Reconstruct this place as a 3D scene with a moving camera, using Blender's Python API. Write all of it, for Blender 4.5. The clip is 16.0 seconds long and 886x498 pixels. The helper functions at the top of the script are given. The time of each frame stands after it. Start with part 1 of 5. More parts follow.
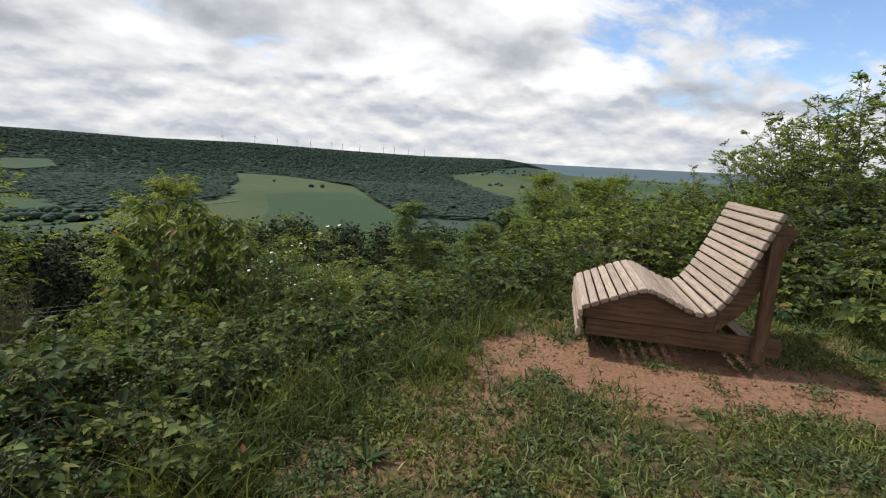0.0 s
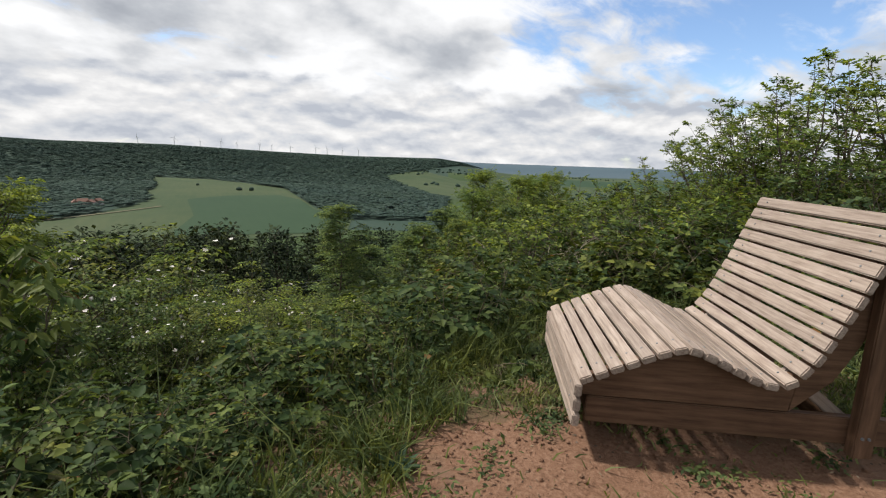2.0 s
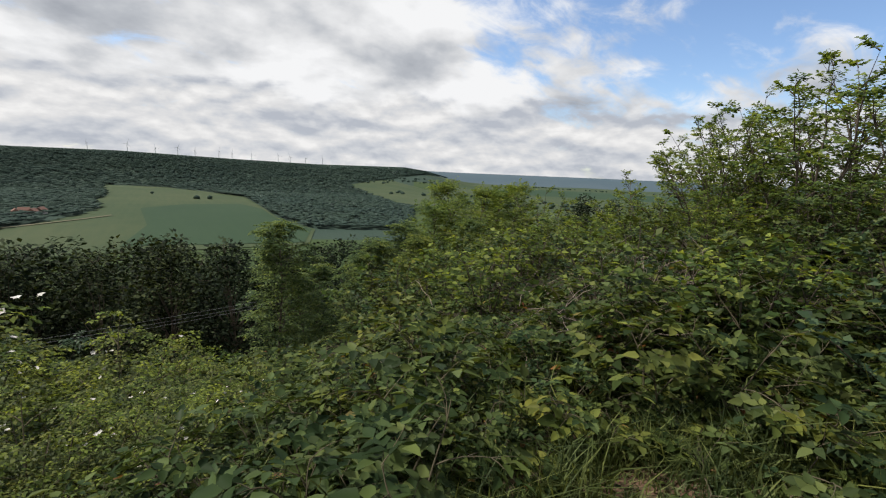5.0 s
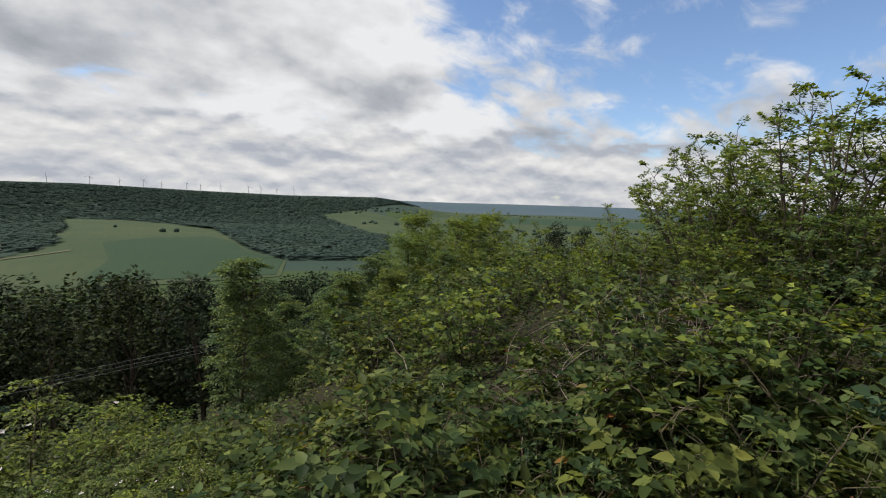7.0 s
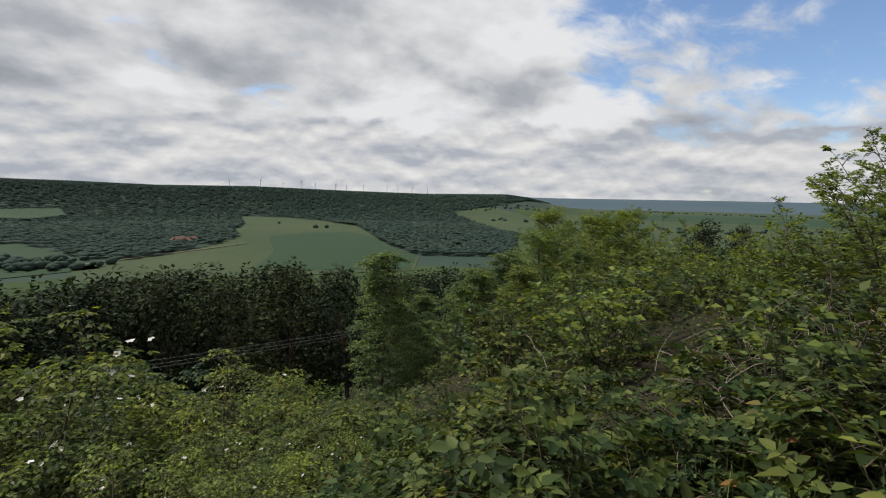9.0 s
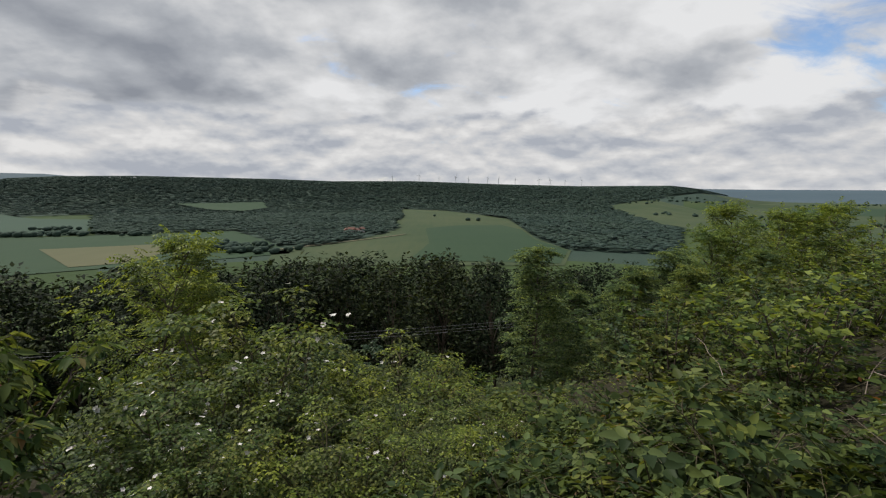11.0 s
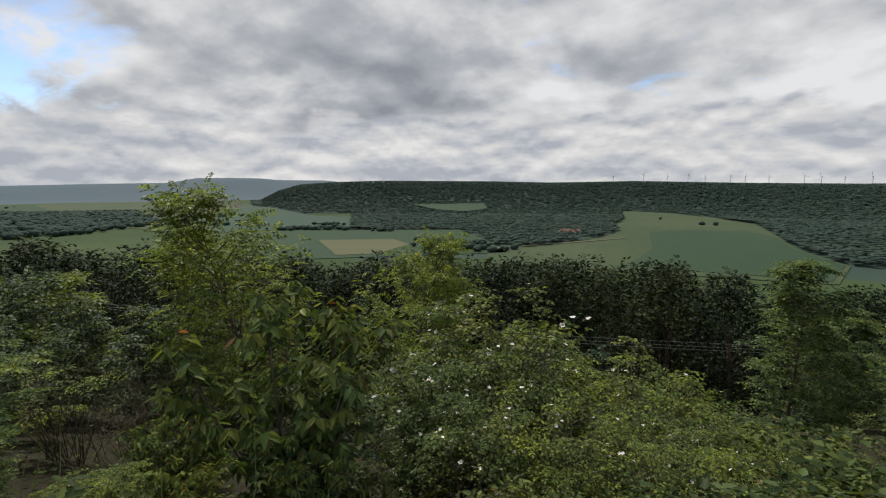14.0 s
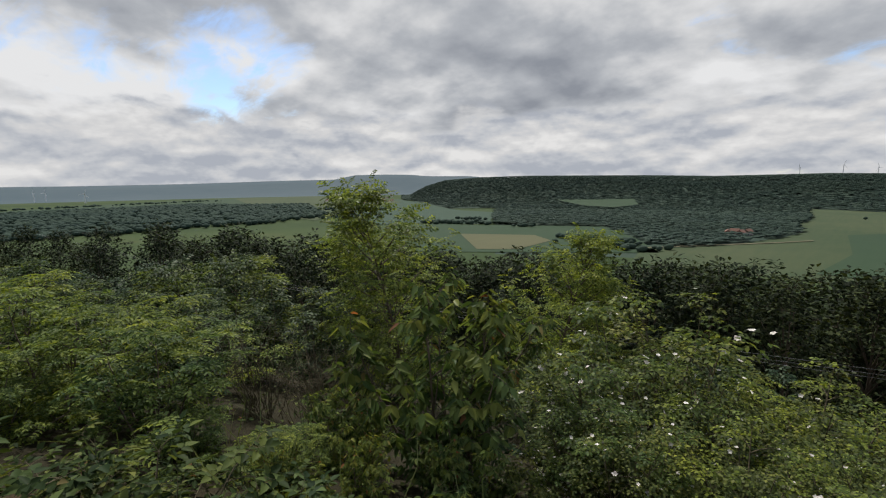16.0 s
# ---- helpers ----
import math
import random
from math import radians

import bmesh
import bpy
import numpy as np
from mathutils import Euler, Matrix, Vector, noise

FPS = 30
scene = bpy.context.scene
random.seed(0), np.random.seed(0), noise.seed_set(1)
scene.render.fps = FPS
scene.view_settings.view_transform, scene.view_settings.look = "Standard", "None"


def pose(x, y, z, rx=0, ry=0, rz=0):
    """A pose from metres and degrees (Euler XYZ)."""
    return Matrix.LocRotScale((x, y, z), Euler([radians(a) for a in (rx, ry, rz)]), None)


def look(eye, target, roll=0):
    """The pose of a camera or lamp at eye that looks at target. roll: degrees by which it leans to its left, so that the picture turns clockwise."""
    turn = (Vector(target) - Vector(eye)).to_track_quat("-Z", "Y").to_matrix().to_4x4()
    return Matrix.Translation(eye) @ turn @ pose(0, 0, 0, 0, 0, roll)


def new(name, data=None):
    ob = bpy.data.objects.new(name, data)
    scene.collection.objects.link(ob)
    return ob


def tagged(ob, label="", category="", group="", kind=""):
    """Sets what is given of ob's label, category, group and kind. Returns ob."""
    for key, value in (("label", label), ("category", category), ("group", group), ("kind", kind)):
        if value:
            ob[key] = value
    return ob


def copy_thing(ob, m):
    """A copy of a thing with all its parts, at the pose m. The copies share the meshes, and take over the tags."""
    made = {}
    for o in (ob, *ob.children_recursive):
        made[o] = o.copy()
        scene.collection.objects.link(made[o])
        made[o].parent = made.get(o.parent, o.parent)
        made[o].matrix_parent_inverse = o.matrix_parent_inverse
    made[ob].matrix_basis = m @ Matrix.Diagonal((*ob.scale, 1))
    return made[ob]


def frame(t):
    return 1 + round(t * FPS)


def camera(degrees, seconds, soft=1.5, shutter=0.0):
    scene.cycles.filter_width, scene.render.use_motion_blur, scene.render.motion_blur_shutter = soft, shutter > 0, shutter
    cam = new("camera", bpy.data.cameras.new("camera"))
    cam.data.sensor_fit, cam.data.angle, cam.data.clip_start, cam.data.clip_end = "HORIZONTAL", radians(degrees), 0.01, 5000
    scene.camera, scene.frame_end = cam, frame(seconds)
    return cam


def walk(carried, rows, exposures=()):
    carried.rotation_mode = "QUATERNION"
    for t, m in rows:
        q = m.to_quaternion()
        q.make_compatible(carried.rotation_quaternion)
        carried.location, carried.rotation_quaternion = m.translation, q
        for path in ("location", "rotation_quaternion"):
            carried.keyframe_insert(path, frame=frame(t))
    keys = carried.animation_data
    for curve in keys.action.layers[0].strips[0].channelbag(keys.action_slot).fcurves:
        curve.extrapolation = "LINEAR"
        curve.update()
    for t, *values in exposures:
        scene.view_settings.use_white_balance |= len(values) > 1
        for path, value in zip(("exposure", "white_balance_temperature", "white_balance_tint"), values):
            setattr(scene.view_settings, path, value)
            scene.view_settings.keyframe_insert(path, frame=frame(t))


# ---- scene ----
cam = camera(87.0, 16.0, soft=1.2)
PATH = [
    (0, (-0.909, 2.005, 1.468), (-0.256, 3.856, 1.081), 3.2),
    (0.5, (-0.697, 2.351, 1.5), (0.03, 4.176, 1.121), 3.8),
    (0.6, (-0.647, 2.421, 1.487), (0.094, 4.242, 1.12), 4.3),
    (1, (-0.532, 2.698, 1.453), (0.312, 4.48, 1.118), 4.5),
    (1.5, (-0.304, 3.131, 1.419), (0.572, 4.899, 1.094), 3.2),
    (1.8, (-0.152, 3.344, 1.37), (0.699, 5.116, 1.002), 2.4),
    (2, (-0.152, 3.561, 1.354), (0.742, 5.309, 0.978), 2.4),
    (2.5, (0.004, 3.948, 1.356), (0.906, 5.692, 0.975), 1.7),
    (2.7, (0.128, 4.11, 1.336), (1.012, 5.862, 0.949), 2.2),
    (3, (0.271, 4.293, 1.371), (1.129, 6.06, 0.996), 0.8),
    (3.5, (0.517, 4.588, 1.33), (1.365, 6.352, 0.919), 0.5),
    (4, (0.724, 4.917, 1.385), (1.609, 6.665, 0.982), 1.3),
    (4.5, (0.98, 5.145, 1.413), (1.939, 6.86, 1.041), 2.3),
    (7, (1.536, 5.946, 1.559), (2.659, 7.589, 1.353), 2.1),
    (7.5, (1.523, 5.958, 1.562), (2.56, 7.655, 1.35), 1.7),
    (8, (1.491, 5.958, 1.554), (2.404, 7.723, 1.331), 1.4),
    (8.5, (1.45, 5.964, 1.544), (2.238, 7.786, 1.307), 1.6),
    (9, (1.434, 5.993, 1.541), (2.067, 7.876, 1.306), 1.3),
    (9.5, (1.394, 5.991, 1.535), (1.869, 7.92, 1.303), 1.1),
    (10, (1.356, 5.997, 1.531), (1.674, 7.955, 1.275), 0.6),
    (12.5, (1.058, 5.333, 1.693), (0.689, 7.278, 1.406), 1.3),
    (13, (1.032, 5.337, 1.688), (0.555, 7.258, 1.407), 1.0),
    (13.5, (1.004, 5.338, 1.689), (0.336, 7.203, 1.417), 0.3),
    (14, (0.975, 5.307, 1.693), (0.112, 7.09, 1.423), -0.3),
    (14.5, (0.934, 5.303, 1.68), (-0.061, 7.016, 1.403), -0.5),
    (15, (0.918, 5.29, 1.678), (-0.204, 6.921, 1.394), -0.8),
    (15.5, (0.892, 5.263, 1.687), (-0.361, 6.796, 1.4), -0.8),
    (16, (0.856, 5.251, 1.69), (-0.496, 6.697, 1.405), -0.7),
]
walk(cam, [(t, look(eye, target, roll)) for t, eye, target, roll in PATH], exposures=[(0.0, 0.22), (4.5, 0.10), (9.0, -0.14), (12.5, -0.16), (16.0, -0.14)])

# ---- world and light ----
SUN_AZ, SUN_EL = -52.0, 54.0          # degrees clockwise from +y, and above the horizon


def build_world():
    w = bpy.data.worlds.new("sky")
    scene.world = w
    w.use_nodes = True
    nt = w.node_tree
    nt.nodes.clear()
    n = nt.nodes.new
    ln = nt.links.new

    def mth(op, a, b=None, clamp=False):
        m = n("ShaderNodeMath")
        m.operation, m.use_clamp = op, clamp
        for k, v in enumerate((a, b)):
            if v is None:
                continue
            if isinstance(v, (int, float)):
                m.inputs[k].default_value = v
            else:
                ln(v, m.inputs[k])
        return m.outputs[0]

    def dirdot(v, d):
        q = n("ShaderNodeVectorMath")
        q.operation = "DOT_PRODUCT"
        ln(v, q.inputs[0])
        q.inputs[1].default_value = d
        return q.outputs["Value"]

    def smooth(v, a, b, lo=0.0, hi=1.0):
        m = n("ShaderNodeMapRange")
        m.interpolation_type = "SMOOTHSTEP"
        ln(v, m.inputs["Value"])
        m.inputs["From Min"].default_value, m.inputs["From Max"].default_value = a, b
        m.inputs["To Min"].default_value, m.inputs["To Max"].default_value = lo, hi
        return m.outputs["Result"]

    def noise_at(vec, scale, detail, rough, dist=0.0, off=(0, 0, 0), stretch=(1, 1, 1)):
        mp = n("ShaderNodeMapping")
        mp.inputs["Location"].default_value = off
        mp.inputs["Scale"].default_value = stretch
        ln(vec, mp.inputs["Vector"])
        t = n("ShaderNodeTexNoise")
        t.inputs["Scale"].default_value, t.inputs["Detail"].default_value = scale, detail
        t.inputs["Roughness"].default_value, t.inputs["Distortion"].default_value = rough, dist
        ln(mp.outputs["Vector"], t.inputs["Vector"])
        return t.outputs["Fac"]

    sky = n("ShaderNodeTexSky")
    sky.sky_type = "NISHITA"
    sky.sun_disc = False
    sky.sun_elevation, sky.sun_rotation = radians(SUN_EL), radians(SUN_AZ)
    sky.altitude, sky.air_density, sky.dust_density, sky.ozone_density = 350, 1.0, 0.6, 1.6
    geo = n("ShaderNodeTexCoord")
    d = geo.outputs["Generated"]
    sep = n("ShaderNodeSeparateXYZ")
    ln(d, sep.inputs[0])
    up = mth("MAXIMUM", sep.outputs["Z"], 0.0)
    den = mth("ADD", up, 0.36)
    comb = n("ShaderNodeCombineXYZ")
    ln(mth("DIVIDE", sep.outputs["X"], den), comb.inputs[0])
    ln(mth("DIVIDE", sep.outputs["Y"], den), comb.inputs[1])
    p = comb.outputs[0]
    # the same cloud field seen a little nearer the zenith tells which flanks are lit
    near = n("ShaderNodeVectorMath")
    near.operation = "SCALE"
    ln(p, near.inputs[0])
    near.inputs["Scale"].default_value = 0.93

    def deck(v):
        big = noise_at(v, 0.75, 2.0, 0.5, 0.0, (3.1, 1.7, 0.0))
        fine = noise_at(v, 2.4, 6.0, 0.50, 0.1, (7.3, 2.2, 0.4))
        return mth("ADD", mth("MULTIPLY", big, 0.5), mth("MULTIPLY", fine, 0.5))

    def ramp_of(fac, *stops):
        r = n("ShaderNodeValToRGB")
        els = r.color_ramp.elements
        while len(els) < len(stops):
            els.new(0.5)
        for el, (pos, c) in zip(els, stops):
            el.position, el.color = pos, (*c, 1)
        ln(fac, r.inputs["Fac"])
        return r.outputs["Color"]

    def blend(fac, a, b):
        m = n("ShaderNodeMix")
        m.data_type = "RGBA"
        ln(fac, m.inputs["Factor"])
        ln(a, m.inputs["A"])
        ln(b, m.inputs["B"])
        return m.outputs["Result"]

    dens = deck(p)
    lit = mth("SUBTRACT", dens, deck(near.outputs[0]))
    wisp = noise_at(p, 5.0, 8.0, 0.60, 0.5, (1.3, 5.2, 0.9), (1.0, 1.5, 1.0))
    # the cloud deck is torn open towards the east, and in one gap low in the west
    east = smooth(dirdot(d, (0.80, 0.42, 0.43)), 0.80, 0.985, 0.0, 0.25)
    west = smooth(dirdot(d, (-0.88, 0.435, 0.180)), 0.984, 0.998, 0.0, 0.15)
    thin = mth("SUBTRACT", mth("SUBTRACT", dens, east), west)
    cover = smooth(mth("ADD", thin, mth("MULTIPLY", mth("SUBTRACT", wisp, 0.5), 0.40)), 0.25, 0.40)
    # thick cloud has dull undersides, thin edges and upper flanks shine
    heavy = smooth(dirdot(d, (-0.28, 0.93, 0.24)), 0.84, 0.99, 0.0, 0.055)
    shade = mth("SUBTRACT", mth("ADD", mth("MULTIPLY", dens, 1.15), mth("MULTIPLY", wisp, 0.10)), mth("MULTIPLY", lit, 2.4))
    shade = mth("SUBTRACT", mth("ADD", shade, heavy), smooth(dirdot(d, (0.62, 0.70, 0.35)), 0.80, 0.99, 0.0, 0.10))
    deck_col = ramp_of(shade, (0.47, (5.8, 5.83, 5.9)), (0.57, (4.75, 4.8, 4.9)), (0.69, (3.2, 3.35, 3.6)), (0.86, (1.95, 2.1, 2.4)))
    # rows of small cumulus stand in front of the deck near the horizon, with bright crowns and flat grey bases
    puff = noise_at(d, 8.0, 6.0, 0.52, 0.1, (0.4, 0.9, 0.3), (1.0, 1.0, 2.3))
    above = noise_at(d, 8.0, 6.0, 0.52, 0.1, (0.4, 0.9, 0.335), (1.0, 1.0, 2.3))
    rows = noise_at(d, 3.0, 3.0, 0.5, 0.0, (2.4, 0.2, 0.7), (1.0, 1.0, 7.0))
    crown = mth("ADD", mth("ADD", mth("MULTIPLY", mth("SUBTRACT", puff, above), 2.1), mth("MULTIPLY", mth("SUBTRACT", rows, 0.5), 1.0)), 0.5)
    low_col = ramp_of(crown, (0.22, (3.0, 3.2, 3.6)), (0.45, (4.0, 4.12, 4.35)), (0.62, (4.7, 4.7, 4.75)), (0.85, (5.7, 5.65, 5.6)))
    band = smooth(mth("ADD", sep.outputs["Z"], mth("MULTIPLY", mth("SUBTRACT", puff, 0.5), 0.16)), 0.115, 0.15, 1.0, 0.0)
    low_cover = smooth(mth("ADD", puff, mth("MULTIPLY", sep.outputs["Z"], -0.6)), 0.28, 0.40)
    cover = mth("MAXIMUM", cover, mth("MULTIPLY", band, low_cover))
    cloud_col = blend(band, deck_col, low_col)
    mix = n("ShaderNodeMix")
    mix.data_type = "RGBA"
    ln(cover, mix.inputs["Factor"])
    gain = n("ShaderNodeMix")
    gain.data_type, gain.blend_type = "RGBA", "MULTIPLY"
    gain.inputs["Factor"].default_value = 1.0
    ln(sky.outputs["Color"], gain.inputs["A"])
    gain.inputs["B"].default_value = (0.95, 1.0, 1.08, 1)
    ln(gain.outputs["Result"], mix.inputs["A"])
    ln(cloud_col, mix.inputs["B"])
    bg = n("ShaderNodeBackground")
    bg.inputs["Strength"].default_value = 0.15
    ln(mix.outputs["Result"], bg.inputs["Color"])
    out = n("ShaderNodeOutputWorld")
    ln(bg.outputs[0], out.inputs["Surface"])


build_world()
sun_data = bpy.data.lights.new("sun", "SUN")
sun_data.energy, sun_data.angle, sun_data.color = 5.0, radians(4), (1.0, 0.95, 0.88)
sun = new("sun", sun_data)
_a, _e = radians(SUN_AZ), radians(SUN_EL)
sun.matrix_world = look((0, 0, 60), (-60 * math.sin(_a) * math.cos(_e), -60 * math.cos(_a) * math.cos(_e), 60 - 60 * math.sin(_e)))

# ---- materials ----


class Mat:
    """A node material with a few short-hands."""

    def __init__(self, name, rough=0.7, spec=0.3):
        self.m = bpy.data.materials.new(name)
        self.m.use_nodes = True
        self.nt = self.m.node_tree
        self.bsdf = self.nt.nodes["Principled BSDF"]
        self.bsdf.inputs["Roughness"].default_value = rough
        self.bsdf.inputs["Specular IOR Level"].default_value = spec
        self.co = self.nt.nodes.new("ShaderNodeTexCoord").outputs["Object"]

    def n(self, kind):
        return self.nt.nodes.new(kind)

    def link(self, a, b):
        self.nt.links.new(a, b)

    def noise(self, scale, detail=5.0, rough=0.6, stretch=(1, 1, 1), vec=None):
        mp = self.n("ShaderNodeMapping")
        mp.inputs["Scale"].default_value = stretch
        self.link(vec or self.co, mp.inputs["Vector"])
        t = self.n("ShaderNodeTexNoise")
        t.inputs["Scale"].default_value, t.inputs["Detail"].default_value, t.inputs["Roughness"].default_value = scale, detail, rough
        self.link(mp.outputs["Vector"], t.inputs["Vector"])
        return t.outputs["Fac"]

    def ramp(self, fac, *stops):
        r = self.n("ShaderNodeValToRGB")
        els = r.color_ramp.elements
        while len(els) < len(stops):
            els.new(0.5)
        for el, (p, c) in zip(els, stops):
            el.position, el.color = p, (*c, 1)
        self.link(fac, r.inputs["Fac"])
        return r.outputs["Color"]

    def mix(self, fac, a, b, mode="MIX"):
        x = self.n("ShaderNodeMix")
        x.data_type, x.blend_type = "RGBA", mode
        for sock, v in ((x.inputs["Factor"], fac), (x.inputs["A"], a), (x.inputs["B"], b)):
            if isinstance(v, (int, float)):
                sock.default_value = v
            elif isinstance(v, tuple):
                sock.default_value = (*v, 1)
            else:
                self.link(v, sock)
        return x.outputs["Result"]

    def color(self, c):
        self.link(c, self.bsdf.inputs["Base Color"])
        return self

    def bump(self, fac, strength=0.4, dist=0.01):
        b = self.n("ShaderNodeBump")
        b.inputs["Strength"].default_value, b.inputs["Distance"].default_value = strength, dist
        self.link(fac, b.inputs["Height"])
        self.link(b.outputs[0], self.bsdf.inputs["Normal"])
        return self


def leaf_mat(name, dark, mid, light, trans=0.35, rough=0.5, tip=None, gloss=0.06):
    """Leaf: colour varies from leaf to leaf, partly for painted shade, in drifts and from plant to plant; waxy gloss;
    light passes through.
    """
    a = Mat(name, rough, gloss)
    isl = a.n("ShaderNodeNewGeometry").outputs["Random Per Island"]
    # dark end lowered further: shade among the leaves is put into their tone
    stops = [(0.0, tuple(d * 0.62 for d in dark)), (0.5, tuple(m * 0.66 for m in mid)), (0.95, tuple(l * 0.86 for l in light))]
    if tip:
        stops += [(0.985, light), (0.995, tip)]
    c = a.mix(1.0, a.ramp(isl, *stops), (0.96, 0.99, 1.12), "MULTIPLY")
    big = a.noise(1.6, 3.0)
    c = a.mix(a.ramp(big, (0.38, (0, 0, 0)), (0.66, (0.9, 0.9, 0.9))), a.mix(1.0, c, (0.80, 0.88, 1.0), "MULTIPLY"), a.mix(1.0, c, (1.30, 1.18, 0.85), "MULTIPLY"))
    oi = a.n("ShaderNodeObjectInfo").outputs["Random"]
    c = a.mix(1.0, c, a.ramp(oi, (0.0, (0.74, 0.82, 0.88)), (0.5, (1.0, 1.0, 1.0)), (1.0, (1.24, 1.14, 0.88))), "MULTIPLY")
    a.color(c)
    tr = a.n("ShaderNodeBsdfTranslucent")
    a.link(a.mix(1.0, c, (1.9, 1.75, 0.85), "MULTIPLY"), tr.inputs["Color"])
    ms = a.n("ShaderNodeMixShader")
    ms.inputs[0].default_value = trans * 0.8
    a.link(a.bsdf.outputs[0], ms.inputs[1])
    a.link(tr.outputs[0], ms.inputs[2])
    a.link(ms.outputs[0], a.nt.nodes["Material Output"].inputs["Surface"])
    return a.m


LEAF_BRAMBLE = leaf_mat("bramble_leaf", (0.026, 0.044, 0.015), (0.060, 0.090, 0.028), (0.125, 0.155, 0.045), 0.28, 0.55, (0.156, 0.072, 0.037), 0.05)
LEAF_ROSE = leaf_mat("rose_leaf", (0.037, 0.054, 0.018), (0.078, 0.101, 0.030), (0.140, 0.158, 0.045), 0.24)
LEAF_HAW = leaf_mat("hawthorn_leaf", (0.046, 0.074, 0.022), (0.094, 0.142, 0.038), (0.165, 0.21, 0.058), 0.46)
LEAF_ASH = leaf_mat("ash_leaf", (0.026, 0.048, 0.021), (0.054, 0.086, 0.037), (0.108, 0.142, 0.058), 0.25)
LEAF_ROBINIA = leaf_mat("robinia_leaf", (0.072, 0.106, 0.024), (0.138, 0.190, 0.042), (0.22, 0.27, 0.062), 0.46)
LEAF_CHERRY = leaf_mat("cherry_leaf", (0.046, 0.076, 0.024), (0.096, 0.142, 0.040), (0.17, 0.21, 0.06), 0.40, 0.38, (0.22, 0.10, 0.05))
# near-black greens hold the shade on the front of the wood
LEAF_SHADED_WOOD = leaf_mat("shaded_forest_leaf", (0.011, 0.018, 0.009), (0.021, 0.034, 0.015), (0.046, 0.062, 0.026), 0.15, 0.75, None, 0.08)
LEAF_YOUNG = leaf_mat("young_leaf", (0.085, 0.120, 0.028), (0.150, 0.205, 0.046), (0.23, 0.28, 0.070), 0.44, 0.45)
LEAF_RED = leaf_mat("red_shoot", (0.090, 0.118, 0.032), (0.145, 0.180, 0.048), (0.21, 0.225, 0.06), 0.40, 0.42, (0.24, 0.09, 0.04))
LEAF_PALE = leaf_mat("pale_ash_leaf", (0.056, 0.086, 0.032), (0.112, 0.158, 0.054), (0.20, 0.245, 0.085), 0.46)
LEAF_WEED = leaf_mat("weed_leaf", (0.050, 0.070, 0.026), (0.090, 0.120, 0.042), (0.15, 0.175, 0.06), 0.3)
LEAF_GRASS = leaf_mat("grass_blade", (0.080, 0.105, 0.036), (0.140, 0.170, 0.056), (0.22, 0.23, 0.095), 0.35, 0.5, (0.19, 0.18, 0.09))


def bark_mat(name, dark, light):
    a = Mat(name, 0.85, 0.2)
    f = a.noise(14, 6, 0.65, (1, 1, 0.25))
    return a.color(a.ramp(f, (0.3, dark), (0.7, light))).bump(f, 0.6, 0.01).m


BARK = bark_mat("bark", (0.045, 0.035, 0.027), (0.13, 0.105, 0.08))
TWIG = bark_mat("twig", (0.05, 0.045, 0.028), (0.12, 0.10, 0.06))
DRY = bark_mat("dry_twig", (0.16, 0.12, 0.10), (0.34, 0.28, 0.24))


def petal_mat():
    a = Mat("petal", 0.6, 0.3)
    isl = a.n("ShaderNodeNewGeometry").outputs["Random Per Island"]
    return a.color(a.ramp(isl, (0.0, (0.45, 0.43, 0.38)), (0.7, (0.62, 0.60, 0.56)), (1.0, (0.62, 0.52, 0.52)))).m


PETAL = petal_mat()


def wood_mat(name, dark, mid, light, grain=(0.9, 16, 16)):
    a = Mat(name, 0.72, 0.25)
    oi = a.n("ShaderNodeObjectInfo").outputs["Random"]
    off = a.n("ShaderNodeVectorMath")
    off.operation = "ADD"
    cx = a.n("ShaderNodeCombineXYZ")
    mul = a.n("ShaderNodeMath")
    mul.operation = "MULTIPLY"
    a.link(oi, mul.inputs[0])
    mul.inputs[1].default_value = 37.0
    for k in range(3):
        a.link(mul.outputs[0], cx.inputs[k])
    a.link(a.co, off.inputs[0])
    a.link(cx.outputs[0], off.inputs[1])
    v = off.outputs[0]
    f = a.noise(5, 7, 0.62, grain, v)
    c = a.ramp(f, (0.3, dark), (0.5, mid), (0.72, light))
    blot = a.noise(4.5, 4, 0.6, (1, 1, 1), v)
    c = a.mix(a.ramp(blot, (0.45, (0, 0, 0)), (0.75, (0.55, 0.55, 0.55))), c, a.mix(1.0, c, (0.72, 0.66, 0.62), "MULTIPLY"))
    c = a.mix(1.0, c, a.ramp(oi, (0, (0.84, 0.82, 0.80)), (1, (1.1, 1.08, 1.05))), "MULTIPLY")
    return a.color(c).bump(f, 0.5, 0.004).m


SLAT_WOOD = wood_mat("weathered_larch", (0.19, 0.148, 0.122), (0.285, 0.232, 0.196), (0.375, 0.318, 0.275))
PANEL_WOOD = wood_mat("larch_board", (0.060, 0.033, 0.019), (0.105, 0.060, 0.036), (0.160, 0.096, 0.060), (0.7, 8, 8))


